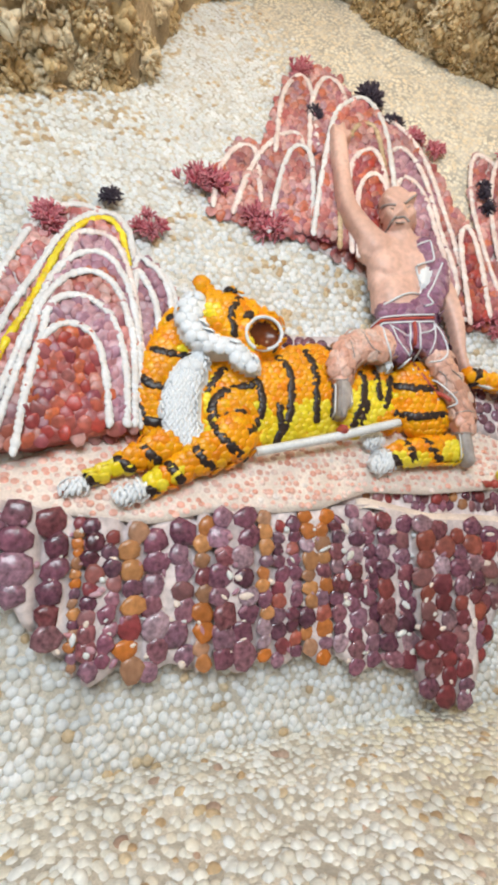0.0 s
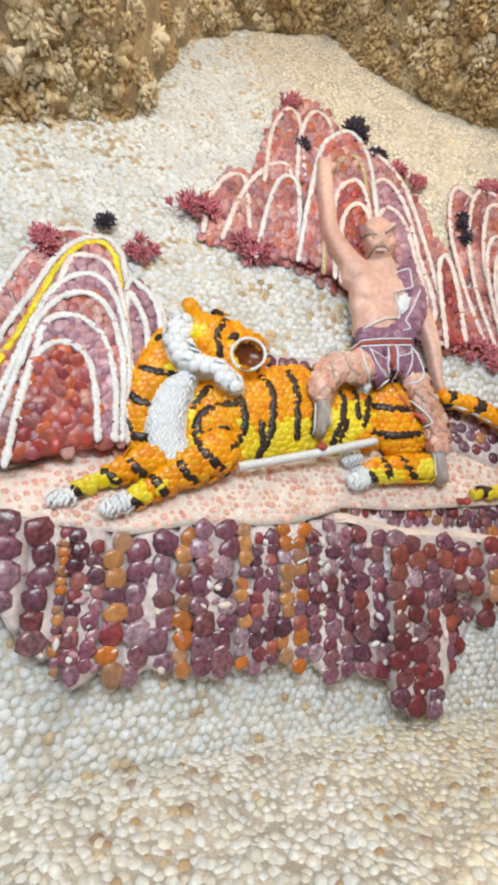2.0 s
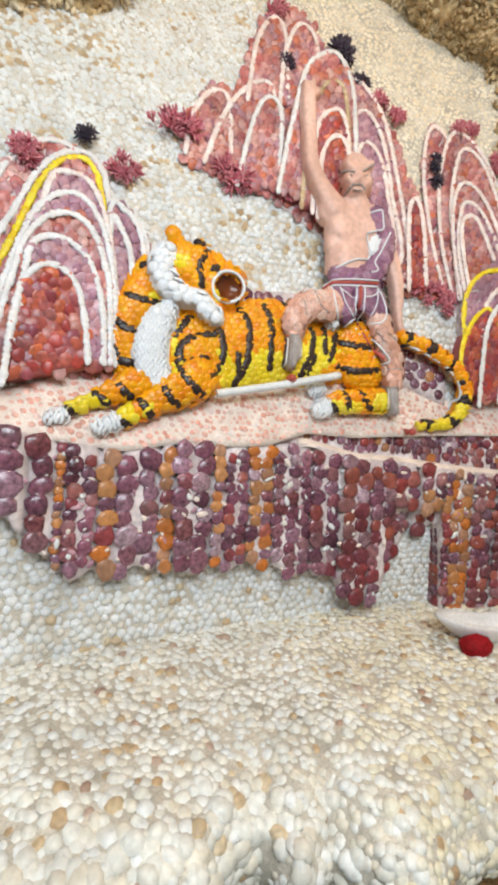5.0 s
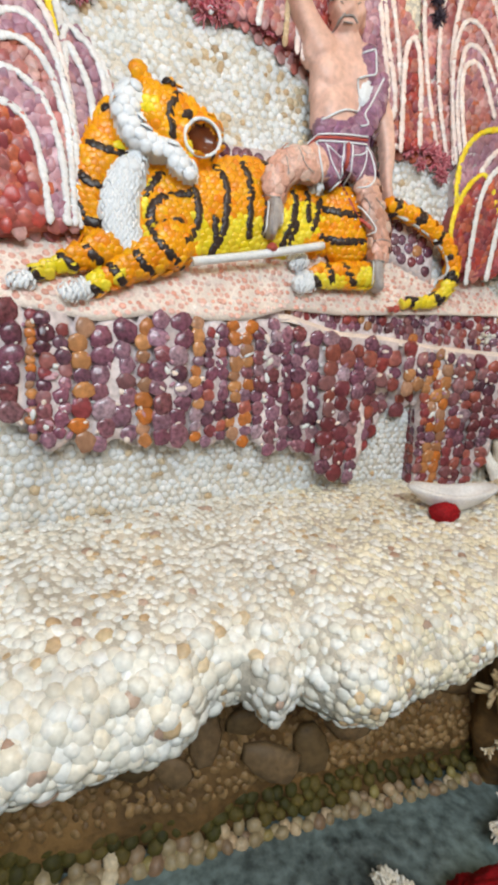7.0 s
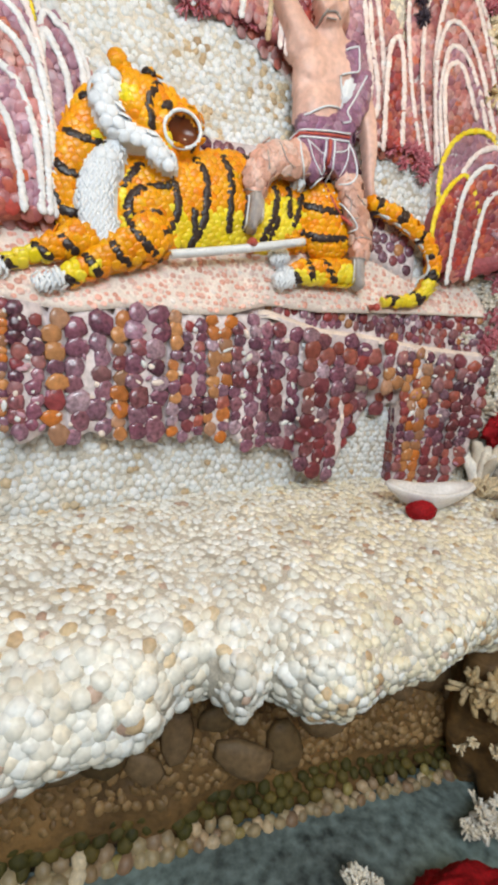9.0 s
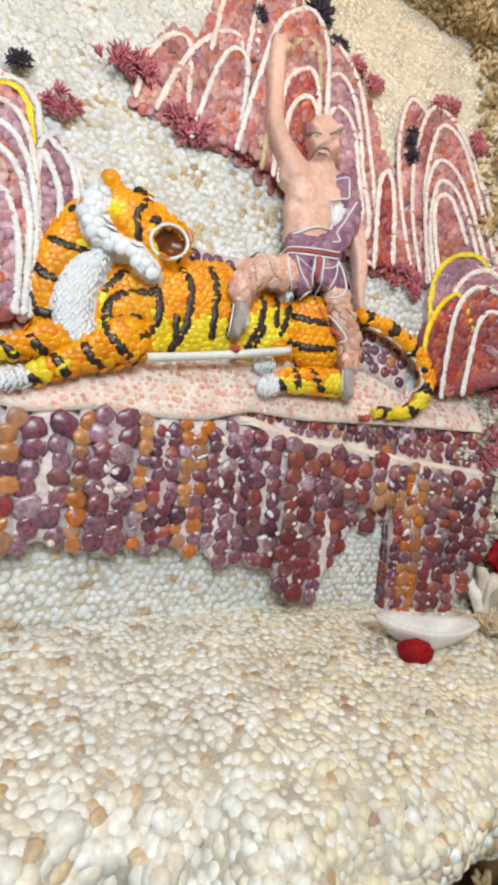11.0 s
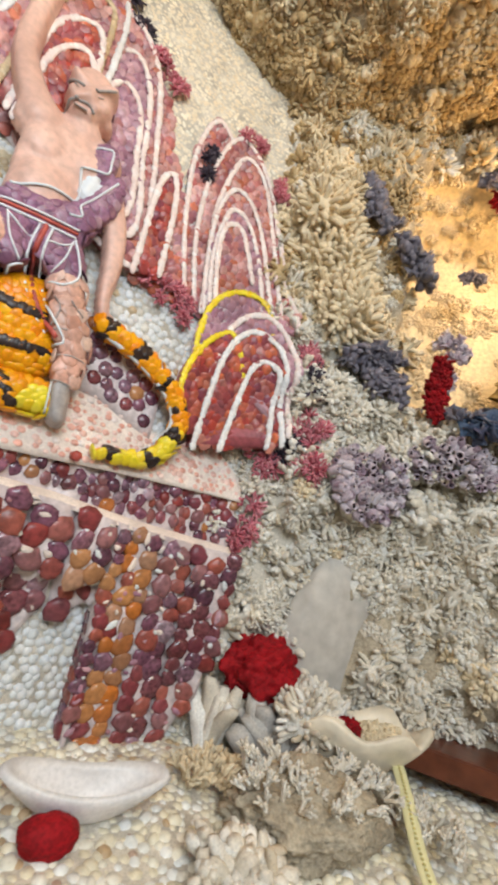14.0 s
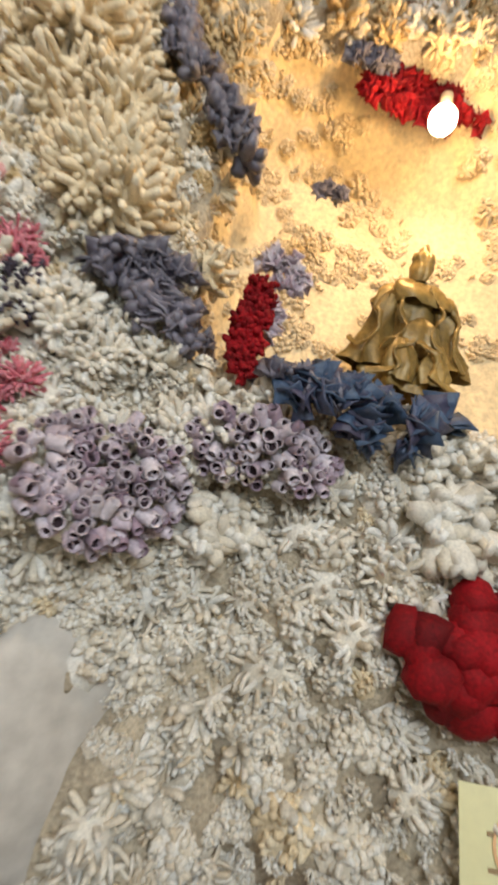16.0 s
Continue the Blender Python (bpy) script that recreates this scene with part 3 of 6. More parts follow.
def ledge_pt(x, p):
    """p 0 to 1: the top, from the wall to the lip; 1 to 2: round the lip; 2 to 3: back underneath."""
    yf = lerp(x, LIP) - 0.03
    swell = 0.022 * noise.noise((x * 5, p * 3, 7)) + 0.012 * noise.noise((x * 14, p * 7, 3))
    yb = wall_y(x, 0.88) + 0.05
    low = 0.028 + 0.02 * noise.noise((x * 6, 0, 11))
    if p <= 1:
        return Vector((x, yb + (yf + 0.09 - yb) * p, 0.885 - 0.045 * p ** 2 + swell * smooth(0.0, 0.4, p)))
    if p <= 2:
        a = (p - 1) * math.pi
        return Vector((x, yf + 0.09 - (0.09 + swell) * math.sin(a), 0.755 + 0.085 * math.cos(a) + swell - low * (p - 1)))
    return Vector((x, yf + 0.09 + (p - 2) * 0.5, 0.67 - low + swell + 0.1 * (p - 2)))


def ledge_n(x, p, e=0.01):
    a = ledge_pt(x + e, p) - ledge_pt(x - e, p)
    b = ledge_pt(x, min(3, p + e)) - ledge_pt(x, max(0, p - e))
    return b.cross(a).normalized()


ledge = sheet("ledge", ledge_pt, span(-1.6, 2.8, 170), span(0, 1, 14)[:-1] + span(1, 2, 12) + span(2, 3, 5)[1:], M["mortar"], "rounded overhanging ledge of mortar covered with white shells", "ledge", True)
lit = []
for x, q in packed(-1.05, 2.3, 0.0, 1.13, 0.0212, 0.34):
    depth = wall_y(x, 0.88) - lerp(x, LIP) - 0.06
    d = q
    if d < depth:
        p = d / depth
    elif d < depth + 0.32:
        p = 1 + (d - depth) / 0.32
    elif d < depth + 0.42:
        p = 2 + (d - depth - 0.32) / 0.5
    else:
        continue
    n = ledge_n(x, p)
    r = rnd.choice((0.012, 0.014, 0.016, 0.017, 0.018, 0.019, 0.022))
    r *= 0.76 + 0.30 * smooth(0.75, 1.25, p) * (1 - smooth(0.0, 0.35, x))
    k = 2 if rnd.random() < 0.020 else (1 if rnd.random() < 0.03 + 0.08 * (noise.noise((x * 4, p * 3, 21)) > 0.2) else 0)
    if k == 0 and rnd.random() < 0.6 * smooth(0.22, 0.5, x + 0.1 * noise.noise((x * 6, p * 4, 2))):
        k = 3
    lit.append((rnd.choice(DOMES + LIMPETS), basis(n + Vector((rnd.uniform(-.3, .3), rnd.uniform(-.3, .3), rnd.uniform(-.3, .3))), rnd.uniform(0, 6), (r, r * rnd.uniform(0.75, 1.15), r * rnd.uniform(0.6, 0.95))), ledge_pt(x, p) - n * 0.003, k))


# recess below, stones, mossy row and kerb of shells on the floor
def recess_pt(x, z):
    return Vector((x, 0.875 + 0.145 * x + 0.10 * smooth(0.05, 0.6, z) + 0.035 * noise.noise((x * 4, z * 6, 2)) + 0.015 * noise.noise((x * 15, z * 15, 2)), z))


recess = sheet("wall_recess", recess_pt, span(-1.6, 2.8, 140), span(0, 0.8, 26), M["recess"], "damp brown rock face in the hollow, darkened for the shade under the ledge", "wall")

# ---- relief: cliff and platform ----
TOP = [(-1.0, 1.53), (-0.587, 1.503), (-0.414, 1.456), (-0.228, 1.430), (-0.099, 1.454), (0.087, 1.452), (0.335, 1.468), (0.52, 1.424), (0.70, 1.417), (0.91, 1.394), (1.134, 1.382), (1.22, 1.38)]
BOT = [(-1.0, 1.38), (-0.562, 1.313), (-0.506, 1.297), (-0.442, 1.226), (-0.369, 1.108), (-0.225, 1.107), (-0.028, 1.091), (0.16, 1.085), (0.29, 1.045), (0.40, 1.045), (0.497, 0.956), (0.576, 0.933), (0.64, 1.015), (0.707, 1.094), (0.763, 1.165), (0.80, 1.175), (0.868, 1.18), (0.882, 0.846), (1.017, 0.838), (1.133, 0.862), (1.20, 1.02), (1.22, 1.24)]
STEP = [(0.18, 1.455), (0.25, 1.478), (0.33, 1.503), (0.515, 1.497), (0.85, 1.52), (1.09, 1.53), (1.20, 1.533)]
PINK = [(-1.0, 1.52), (-0.594, 1.55), (-0.42, 1.62), (-0.278, 1.657), (0.0, 1.70), (0.4, 1.74), (0.739, 1.715), (0.906, 1.65), (1.108, 1.668), (1.21, 1.60)]
BAND = [(-0.30, 1.84), (-0.20, 1.88), (0.05, 1.965), (0.30, 1.985), (0.55, 1.92), (0.75, 1.88), (0.90, 1.78)]
rib_edges = [-1.0, -0.90, -0.81, -0.77, -0.68, -0.59, -0.502, -0.440, -0.385, -0.361, -0.286, -0.240, -0.132, -0.088, 0.021, 0.058, 0.133, 0.217, 0.350, 0.455, 0.56, 0.66, 0.765, 0.865, 0.90, 0.99, 1.09, 1.225]
AMBER_RIBS = (2, 8, 10, 12, 14, 16, 24)
rib_in = [rnd.uniform(-0.012, 0.022) + (0.012 if k in AMBER_RIBS else 0) for k in range(len(rib_edges))]


def rib(u):
    for i in range(len(rib_edges) - 1):
        if u < rib_edges[i + 1]:
            s = (u - rib_edges[i]) / (rib_edges[i + 1] - rib_edges[i])
            return i, s, max(0.0, 1 - abs(2 * s - 1) ** 5) ** 0.5
    return len(rib_edges) - 1, 0.5, 1.0


def cliff_off(u, s):
    i, k, h = rib(u)
    v = low_cliff(u) + s * (lerp(u, TOP) - low_cliff(u))
    hole = 0.055 * smooth(0.62, 0.69, u) * (1 - smooth(0.845, 0.87, u)) * (1 - smooth(1.225, 1.265, v))
    return 0.03 + 0.052 * h - rib_in[i] + 0.02 * s - hole


def low_cliff(u):
    return lerp(u, BOT) + 0.012 * math.sin(u * 61)


cliff = thing("rock_cliff", wp(0.2, 1.0, 0.05), "ribbed relief cliff of purple and amber scallop shells under the tiger", "relief")
us = sorted(set(span(-1.0, 1.215, 260) + [x for x, _ in BOT if x < 1.2]))
strip("face", us, low_cliff, lambda u: lerp(u, TOP), cliff_off, M["purple_mortar"], cliff, 10, 0.09)
strip("upper_step", span(0.20, 1.20, 60), lambda u: lerp(u, TOP) - 0.01, lambda u: lerp(u, STEP), lambda u, s: 0.03 + 0.012 * math.sin(u * 70), M["purple_mortar"], cliff, 5, 0.06)
strip("seam", span(0.30, 1.20, 60), lambda u: lerp(u, TOP) - 0.010, lambda u: lerp(u, TOP) + 0.016, lambda u, s: 0.088 - 0.035 * s, M["pink_mortar"], cliff, 3, 0.05)
strip("seam", span(0.505, 0.69, 12), lambda u: 1.312 + 0.55 * (u - 0.505) - 0.004, lambda u: 1.312 + 0.55 * (u - 0.505) + 0.010, lambda u, s: 0.088 - 0.01 * s, M["pink_mortar"], cliff, 2, 0.04)
cl_items = []
for i in range(len(rib_edges) - 1):
    a, b = rib_edges[i], rib_edges[i + 1]
    cols = max(1, round((b - a) / 0.044))
    w = (b - a) / cols
    for c in range(cols):
        v = 0.82 + rnd.uniform(0, 0.04)
        while v < 1.53:
            r = w * 0.585 * rnd.uniform(0.80, 1.12)
            v += r * 0.84
            u = a + (c + 0.5) * w + rnd.uniform(-0.20, 0.20) * w
            if low_cliff(u) + 0.006 < v < lerp(u, TOP) - 0.014:
                red = 0.75 if 0.64 < u < 0.90 and v < 1.27 else 0.45 if u > 0.45 else 0.10
                k = 1 if (i in AMBER_RIBS and rnd.random() < 0.68) or (0.77 < u < 0.90 and 1.255 < v < 1.31) else 3 if rnd.random() < red else 0
                s = (v - low_cliff(u)) / max(0.05, lerp(u, TOP) - low_cliff(u))
                n = wnorm(u, v) + Vector((rnd.uniform(-.13, .13), 0, rnd.uniform(-.2, .08)))
                cl_items.append((rnd.choice(FLATS), basis(n, rnd.uniform(0, 6), (r * 1.02, r * rnd.uniform(0.85, 1.1), r * rnd.uniform(0.38, 0.55))), wp(u, v, cliff_off(u, s) + 0.0015), k))
            v += r * 0.72
for u, v in packed(-1.0, 1.215, 0.80, 1.52, 0.026, 0.45):
    if low_cliff(u) + 0.004 < v < lerp(u, TOP) - 0.012 and rnd.random() < 0.26:
        s = (v - low_cliff(u)) / max(0.05, lerp(u, TOP) - low_cliff(u))
        r = rnd.uniform(0.004, 0.009)
        cl_items.append((rnd.choice(FLATS), basis(wnorm(u, v), rnd.uniform(0, 6), (r, r * rnd.uniform(1.0, 2.4), r)), wp(u, v, cliff_off(u, s) + 0.0055), rnd.choice((2, 4, 4, 5))))
for u, v in packed(0.25, 1.2, 1.38, 1.55, 0.031, 0.2):
    if lerp(u, TOP) + 0.022 < v < lerp(u, STEP) - 0.006:
        r = rnd.uniform(0.016, 0.022)
        cl_items.append((rnd.choice(FLATS), basis(wnorm(u, v), rnd.uniform(0, 6), (r, r, r * 0.7)), wp(u, v, 0.028 + 0.012 * math.sin(u * 70)), 3 if rnd.random() < 0.4 else (1 if rnd.random() < 0.12 else 0)))
for v in span(0.87, 1.20, 9):
    for k in (0.012, 0.045):
        cl_items.append((rnd.choice(FLATS), basis((-1, -0.35, 0), rnd.uniform(0, 6), (0.021, 0.021, 0.014)), wp(0.877, v + rnd.uniform(-0.006, 0.006), k), rnd.choice((0, 3))))
cover("shell", cl_items, [M["purple_shell"], M["orange_amber"], M["white_shell"], M["cliff_red"], M["mauve_scallop"], M["pink_mortar"]], cliff, (0.25, 0.8, 1.25))

platform = thing("platform", wp(0.1, 1.5, 0.05), "sloping pink platform of mortar dotted with pink shells", "relief")


def plat_low(u):
    return max(lerp(u, TOP), lerp(u, STEP) if u > 0.18 else 0) - 0.004


def plat_off(u, s):
    front = 0.085 - 0.035 * smooth(0.16, 0.36, u)
    return front + (0.012 - front) * s ** 1.2


strip("slope", span(-1.0, 1.21, 130), plat_low, lambda u: lerp(u, PINK), plat_off, M["pink_mortar"], platform, 10, 0.03)
pk = []
for u, v in packed(-0.98, 1.2, 1.40, 1.75, 0.0200, 0.3):
    a, b = plat_low(u), lerp(u, PINK)
    if a + 0.01 < v < b - 0.008 and rnd.random() < 0.92:
        r = rnd.uniform(0.006, 0.0115)
        s = (v - a) / (b - a)
        pk.append((rnd.choice(LIMPETS), basis(wnorm(u, v) + Vector((0, 0, 0.5)), rnd.uniform(0, 6), (r, r, r * 0.6)), wp(u, v, plat_off(u, s) - 0.001), 0))
cover("pink_shell", pk, [M["pink_shell"]], platform, (0.0, 1.1, 1.5))

band = thing("rock_band", wp(0.1, 1.8, 0.03), "low purple shell rock strip behind the tiger", "relief")
strip("backing", span(-0.30, 0.90, 70), lambda u: lerp(u, PINK) - 0.03, lambda u: lerp(u, BAND), lambda u, s: 0.02, M["purple_mortar"], band, 5, 0.04)
bd = []
for u, v in packed(-0.29, 0.89, 1.6, 1.95, 0.04, 0.2):
    if lerp(u, PINK) < v < lerp(u, BAND) - 0.005:
        r = rnd.uniform(0.019, 0.024)
        bd.append((rnd.choice(LIMPETS), basis(wnorm(u, v), rnd.uniform(0, 6), (r, r, r * 0.8)), wp(u, v, 0.018), 1 if rnd.random() < 0.1 else 0))
cover("shell", bd, [M["purple_shell"], M["orange_amber"]], band, (0, 1.2, 1.8))

HILL_POLYS = []


def hill(name, label, layers, h0=0.012, dh=0.007, gap=0.027, size=0.0185, near=(0, 1.3, 2.0), rim=0.0105):
    """Nested arches that stand out one above the other, each with a beaded rim and its own fill of fan shells.
    layers: (points, fill material, rim material or None), the outermost first."""
    first = layers[0][0][0]
    ob = thing(name, wp(first[0], first[1], 0.02), label, "relief")
    rings = [spline(p, 8) for p, _, _ in layers]
    HILL_POLYS.append([tuple(q) for q in rings[0]])
    mats, items = [], []
    for k, (ring, (_, fill, edge)) in enumerate(zip(rings, layers)):
        h = h0 + dh * k
        c = ring.mean(axis=0)
        bm = bmesh.new()
        prev = None
        for sc, hh in ((1.0, -0.02), (1.0, h * 0.7), (0.97, h), (0.85, h), (0.7, h), (0.55, h), (0.40, h), (0.25, h), (0.1, h)):
            row = [bm.verts.new(wp(*(c + (q - c) * sc), hh)) for q in ring]
            if prev:
                for i in range(len(row)):
                    j = (i + 1) % len(row)
                    bm.faces.new((prev[i], prev[j], row[j], row[i]))
            prev = row
        bm.faces.new(prev)
        layer = part("layer", bm, fill if k else M["purple_mortar"], ob)
        if edge:
            bead = []
            for q, d in steps_along(ring, rim * 1.35):
                n = wnorm(q[0], q[1])
                r = rim * rnd.uniform(0.85, 1.15)
                bead.append((rnd.choice(FLATS), basis(n, math.atan2(d[1], d[0]) + rnd.uniform(-0.15, 0.15), (r * 1.4, r * 0.85, r * 0.6)), wp(q[0], q[1], h + 0.009), 0))
            joined("rim", bead, [edge], layer)
        if fill not in mats:
            mats.append(fill)
    allp = np.concatenate(rings)
    for u, v in packed(allp[:, 0].min(), allp[:, 0].max(), allp[:, 1].min(), allp[:, 1].max(), gap, 0.3):
        k = max((i for i in range(len(rings)) if inside(rings[i], u, v)), default=-1)
        if k < 0:
            continue
        h = h0 + dh * k
        r = size * rnd.uniform(0.85, 1.15)
        n = wnorm(u, v) + Vector((rnd.uniform(-0.25, 0.25), 0, -0.3 + rnd.uniform(-0.25, 0.25)))
        items.append((rnd.choice(FLATS + PETALS[:1]), basis(n, rnd.uniform(-0.7, 0.7), (r * rnd.uniform(0.8, 1.05), r * 1.1, r * rnd.uniform(0.25, 0.42))), wp(u, v, h + 0.004), mats.index(layers[k][1])))
    cover("shell", items, mats, ob, near, 260)
    return ob


RW, RP, YE = M["rim_white"], M["rim_pink"], M["yellow"]
RD, RO, MV = M["red_scallop"], M["rose_scallop"], M["mauve_scallop"]
hill("hill", "rounded hill of red and mauve scallop arches with white and yellow rims", [
    ([(-0.644, 1.759), (-0.638, 1.974), (-0.615, 2.118), (-0.581, 2.223), (-0.525, 2.300), (-0.455, 2.317), (-0.365, 2.260), (-0.302, 2.153), (-0.233, 2.107), (-0.206, 1.998), (-0.203, 1.823), (-0.262, 1.644)], RO, RW),
    ([(-0.632, 1.624), (-0.603, 1.900), (-0.556, 2.061), (-0.511, 2.207), (-0.458, 2.282), (-0.400, 2.304), (-0.355, 2.263), (-0.332, 2.186), (-0.256, 1.801), (-0.255, 1.644)], RO, RW),
    ([(-0.625, 1.585), (-0.594, 1.812), (-0.549, 1.972), (-0.509, 2.145), (-0.463, 2.247), (-0.408, 2.279), (-0.372, 2.248), (-0.350, 2.186), (-0.266, 1.800), (-0.268, 1.644)], RO, YE),
    ([(-0.291, 1.814), (-0.318, 2.134), (-0.278, 2.142), (-0.238, 2.096), (-0.213, 1.997), (-0.203, 1.823)], MV, RW),
    ([(-0.287, 1.798), (-0.312, 2.093), (-0.280, 2.070), (-0.251, 1.991), (-0.235, 1.820)], MV, RW),
    ([(-0.492, 1.969), (-0.472, 2.173), (-0.427, 2.212), (-0.373, 2.193), (-0.331, 2.108), (-0.296, 1.967), (-0.273, 1.800), (-0.276, 1.658)], MV, RP),
    ([(-0.596, 1.586), (-0.571, 1.696), (-0.549, 1.812), (-0.522, 1.960), (-0.493, 2.071), (-0.440, 2.137), (-0.382, 2.136), (-0.333, 2.070), (-0.301, 1.966), (-0.284, 1.865), (-0.270, 1.659)], MV, RW),
    ([(-0.565, 1.588), (-0.546, 1.712), (-0.525, 1.865), (-0.506, 1.980), (-0.458, 2.060), (-0.397, 2.076), (-0.346, 2.031), (-0.313, 1.946), (-0.295, 1.863), (-0.279, 1.658)], RO, RW),
    ([(-0.503, 1.687), (-0.497, 1.869), (-0.490, 1.956), (-0.456, 1.993), (-0.405, 1.993), (-0.357, 1.954), (-0.328, 1.889), (-0.306, 1.796), (-0.295, 1.657)], MV, RW),
    ([(-0.512, 1.592), (-0.507, 1.738), (-0.495, 1.850), (-0.458, 1.908), (-0.409, 1.907), (-0.370, 1.857), (-0.346, 1.761), (-0.331, 1.655)], RD, RW),
], near=(-0.4, 1.1, 1.8), rim=0.0115)
hill("mountain", "tall peaked mountain of rose scallop arches with pale rims", [
    ([(-0.133, 2.385), (-0.105, 2.55), (-0.033, 2.726), (0.052, 2.747), (0.097, 2.951), (0.161, 3.134), (0.26, 3.209), (0.347, 3.17), (0.405, 3.05), (0.5, 2.921), (0.619, 2.83), (0.692, 2.705), (0.739, 2.553), (0.804, 2.41), (0.867, 2.225), (0.883, 2.065), (0.739, 2.048), (0.409, 2.204), (0.191, 2.321), (0.024, 2.349)], RO, None),
    ([(-0.113, 2.414), (-0.101, 2.551), (-0.061, 2.654), (-0.021, 2.695), (0.023, 2.67), (0.041, 2.448)], RO, RP),
    ([(-0.048, 2.399), (-0.005, 2.557), (0.054, 2.693), (0.129, 2.781), (0.186, 2.776), (0.205, 2.619), (0.19, 2.367)], RO, RP),
    ([(0.093, 2.692), (0.12, 2.944), (0.156, 3.06), (0.2, 3.114), (0.238, 3.031), (0.246, 2.738)], RO, RP),
    ([(0.214, 2.702), (0.237, 2.953), (0.295, 3.107), (0.361, 3.053), (0.373, 2.773)], RO, RP),
    ([(0.065, 2.337), (0.101, 2.539), (0.142, 2.681), (0.186, 2.721), (0.221, 2.65), (0.212, 2.349)], RO, RW),
    ([(0.48, 2.916), (0.571, 2.864), (0.643, 2.723), (0.687, 2.493), (0.724, 2.253), (0.733, 2.07), (0.498, 2.128)], RO, RP),
    ([(0.496, 2.719), (0.566, 2.757), (0.629, 2.638), (0.661, 2.413), (0.689, 2.155), (0.498, 2.128)], MV, RP),
    ([(0.499, 2.508), (0.548, 2.617), (0.611, 2.569), (0.642, 2.41), (0.658, 2.197), (0.499, 2.173)], MV, RP),
    ([(0.723, 2.057), (0.728, 2.35), (0.763, 2.417), (0.787, 2.31), (0.795, 2.077)], RD, RP),
    ([(0.208, 2.336), (0.255, 2.607), (0.315, 2.872), (0.378, 2.962), (0.44, 2.985), (0.493, 2.889), (0.51, 2.695), (0.502, 2.313)], RO, RW),
    ([(0.295, 2.297), (0.324, 2.651), (0.369, 2.786), (0.428, 2.85), (0.474, 2.77), (0.48, 2.332)], RO, M["tan_shell"]),
    ([(0.334, 2.281), (0.351, 2.605), (0.419, 2.715), (0.47, 2.659), (0.488, 2.31)], RD, RP),
    ([(0.354, 2.262), (0.372, 2.507), (0.428, 2.602), (0.476, 2.542), (0.483, 2.286)], RD, RP),
], dh=0.004, near=(0.4, 1.4, 2.4), rim=0.0115)
hill("hill", "tall narrow hill of rose scallop arches with pale pink rims", [
    ([(0.894, 2.058), (0.838, 2.301), (0.814, 2.532), (0.836, 2.722), (0.889, 2.767), (0.98, 2.602), (1.058, 2.153)], RO, RP),
    ([(0.929, 2.04), (0.878, 2.288), (0.88, 2.542), (0.938, 2.739), (1.017, 2.735), (1.097, 2.617), (1.179, 2.376), (1.267, 2.092)], RO, RP),
    ([(0.949, 2.052), (0.921, 2.342), (0.934, 2.527), (0.984, 2.679), (1.069, 2.622), (1.142, 2.4), (1.22, 2.092)], RO, RP),
    ([(0.955, 2.055), (0.929, 2.219), (0.925, 2.401), (0.967, 2.521), (1.041, 2.495), (1.11, 2.357), (1.187, 2.097)], RO, RP),
    ([(0.968, 2.063), (0.942, 2.227), (0.949, 2.362), (0.976, 2.439), (1.038, 2.415), (1.102, 2.285), (1.149, 2.12)], MV, RP),
    ([(0.979, 2.088), (0.955, 2.236), (0.953, 2.332), (0.98, 2.38), (1.026, 2.36), (1.087, 2.212)], RO, RP),
], near=(1.0, 1.4, 2.4), gap=0.026, size=0.018, rim=0.0105)
hill("hill", "low twin hill of red scallops with yellow and white rims", [
    ([(0.963, 1.871), (0.954, 1.973), (0.974, 2.078), (1.039, 2.153), (1.128, 2.168), (1.178, 2.107), (1.251, 1.885)], MV, YE),
    ([(1.024, 1.9), (1.04, 2.008), (1.095, 2.089), (1.166, 2.117), (1.226, 2.069), (1.269, 1.969), (1.284, 1.751)], MV, RP),
    ([(0.957, 1.671), (0.935, 1.807), (0.96, 1.909), (1.017, 1.991), (1.071, 1.996), (1.132, 1.839), (1.118, 1.695)], RD, YE),
    ([(1.011, 1.642), (1.023, 1.795), (1.047, 1.947), (1.108, 2.037), (1.184, 2.04), (1.233, 1.973), (1.267, 1.71)], RD, RW),
    ([(1.09, 1.661), (1.112, 1.813), (1.137, 1.923), (1.179, 1.96), (1.225, 1.913), (1.225, 1.697)], RD, RW),
], near=(1.1, 1.4, 1.9), h0=0.05, gap=0.026, size=0.018, rim=0.0115)


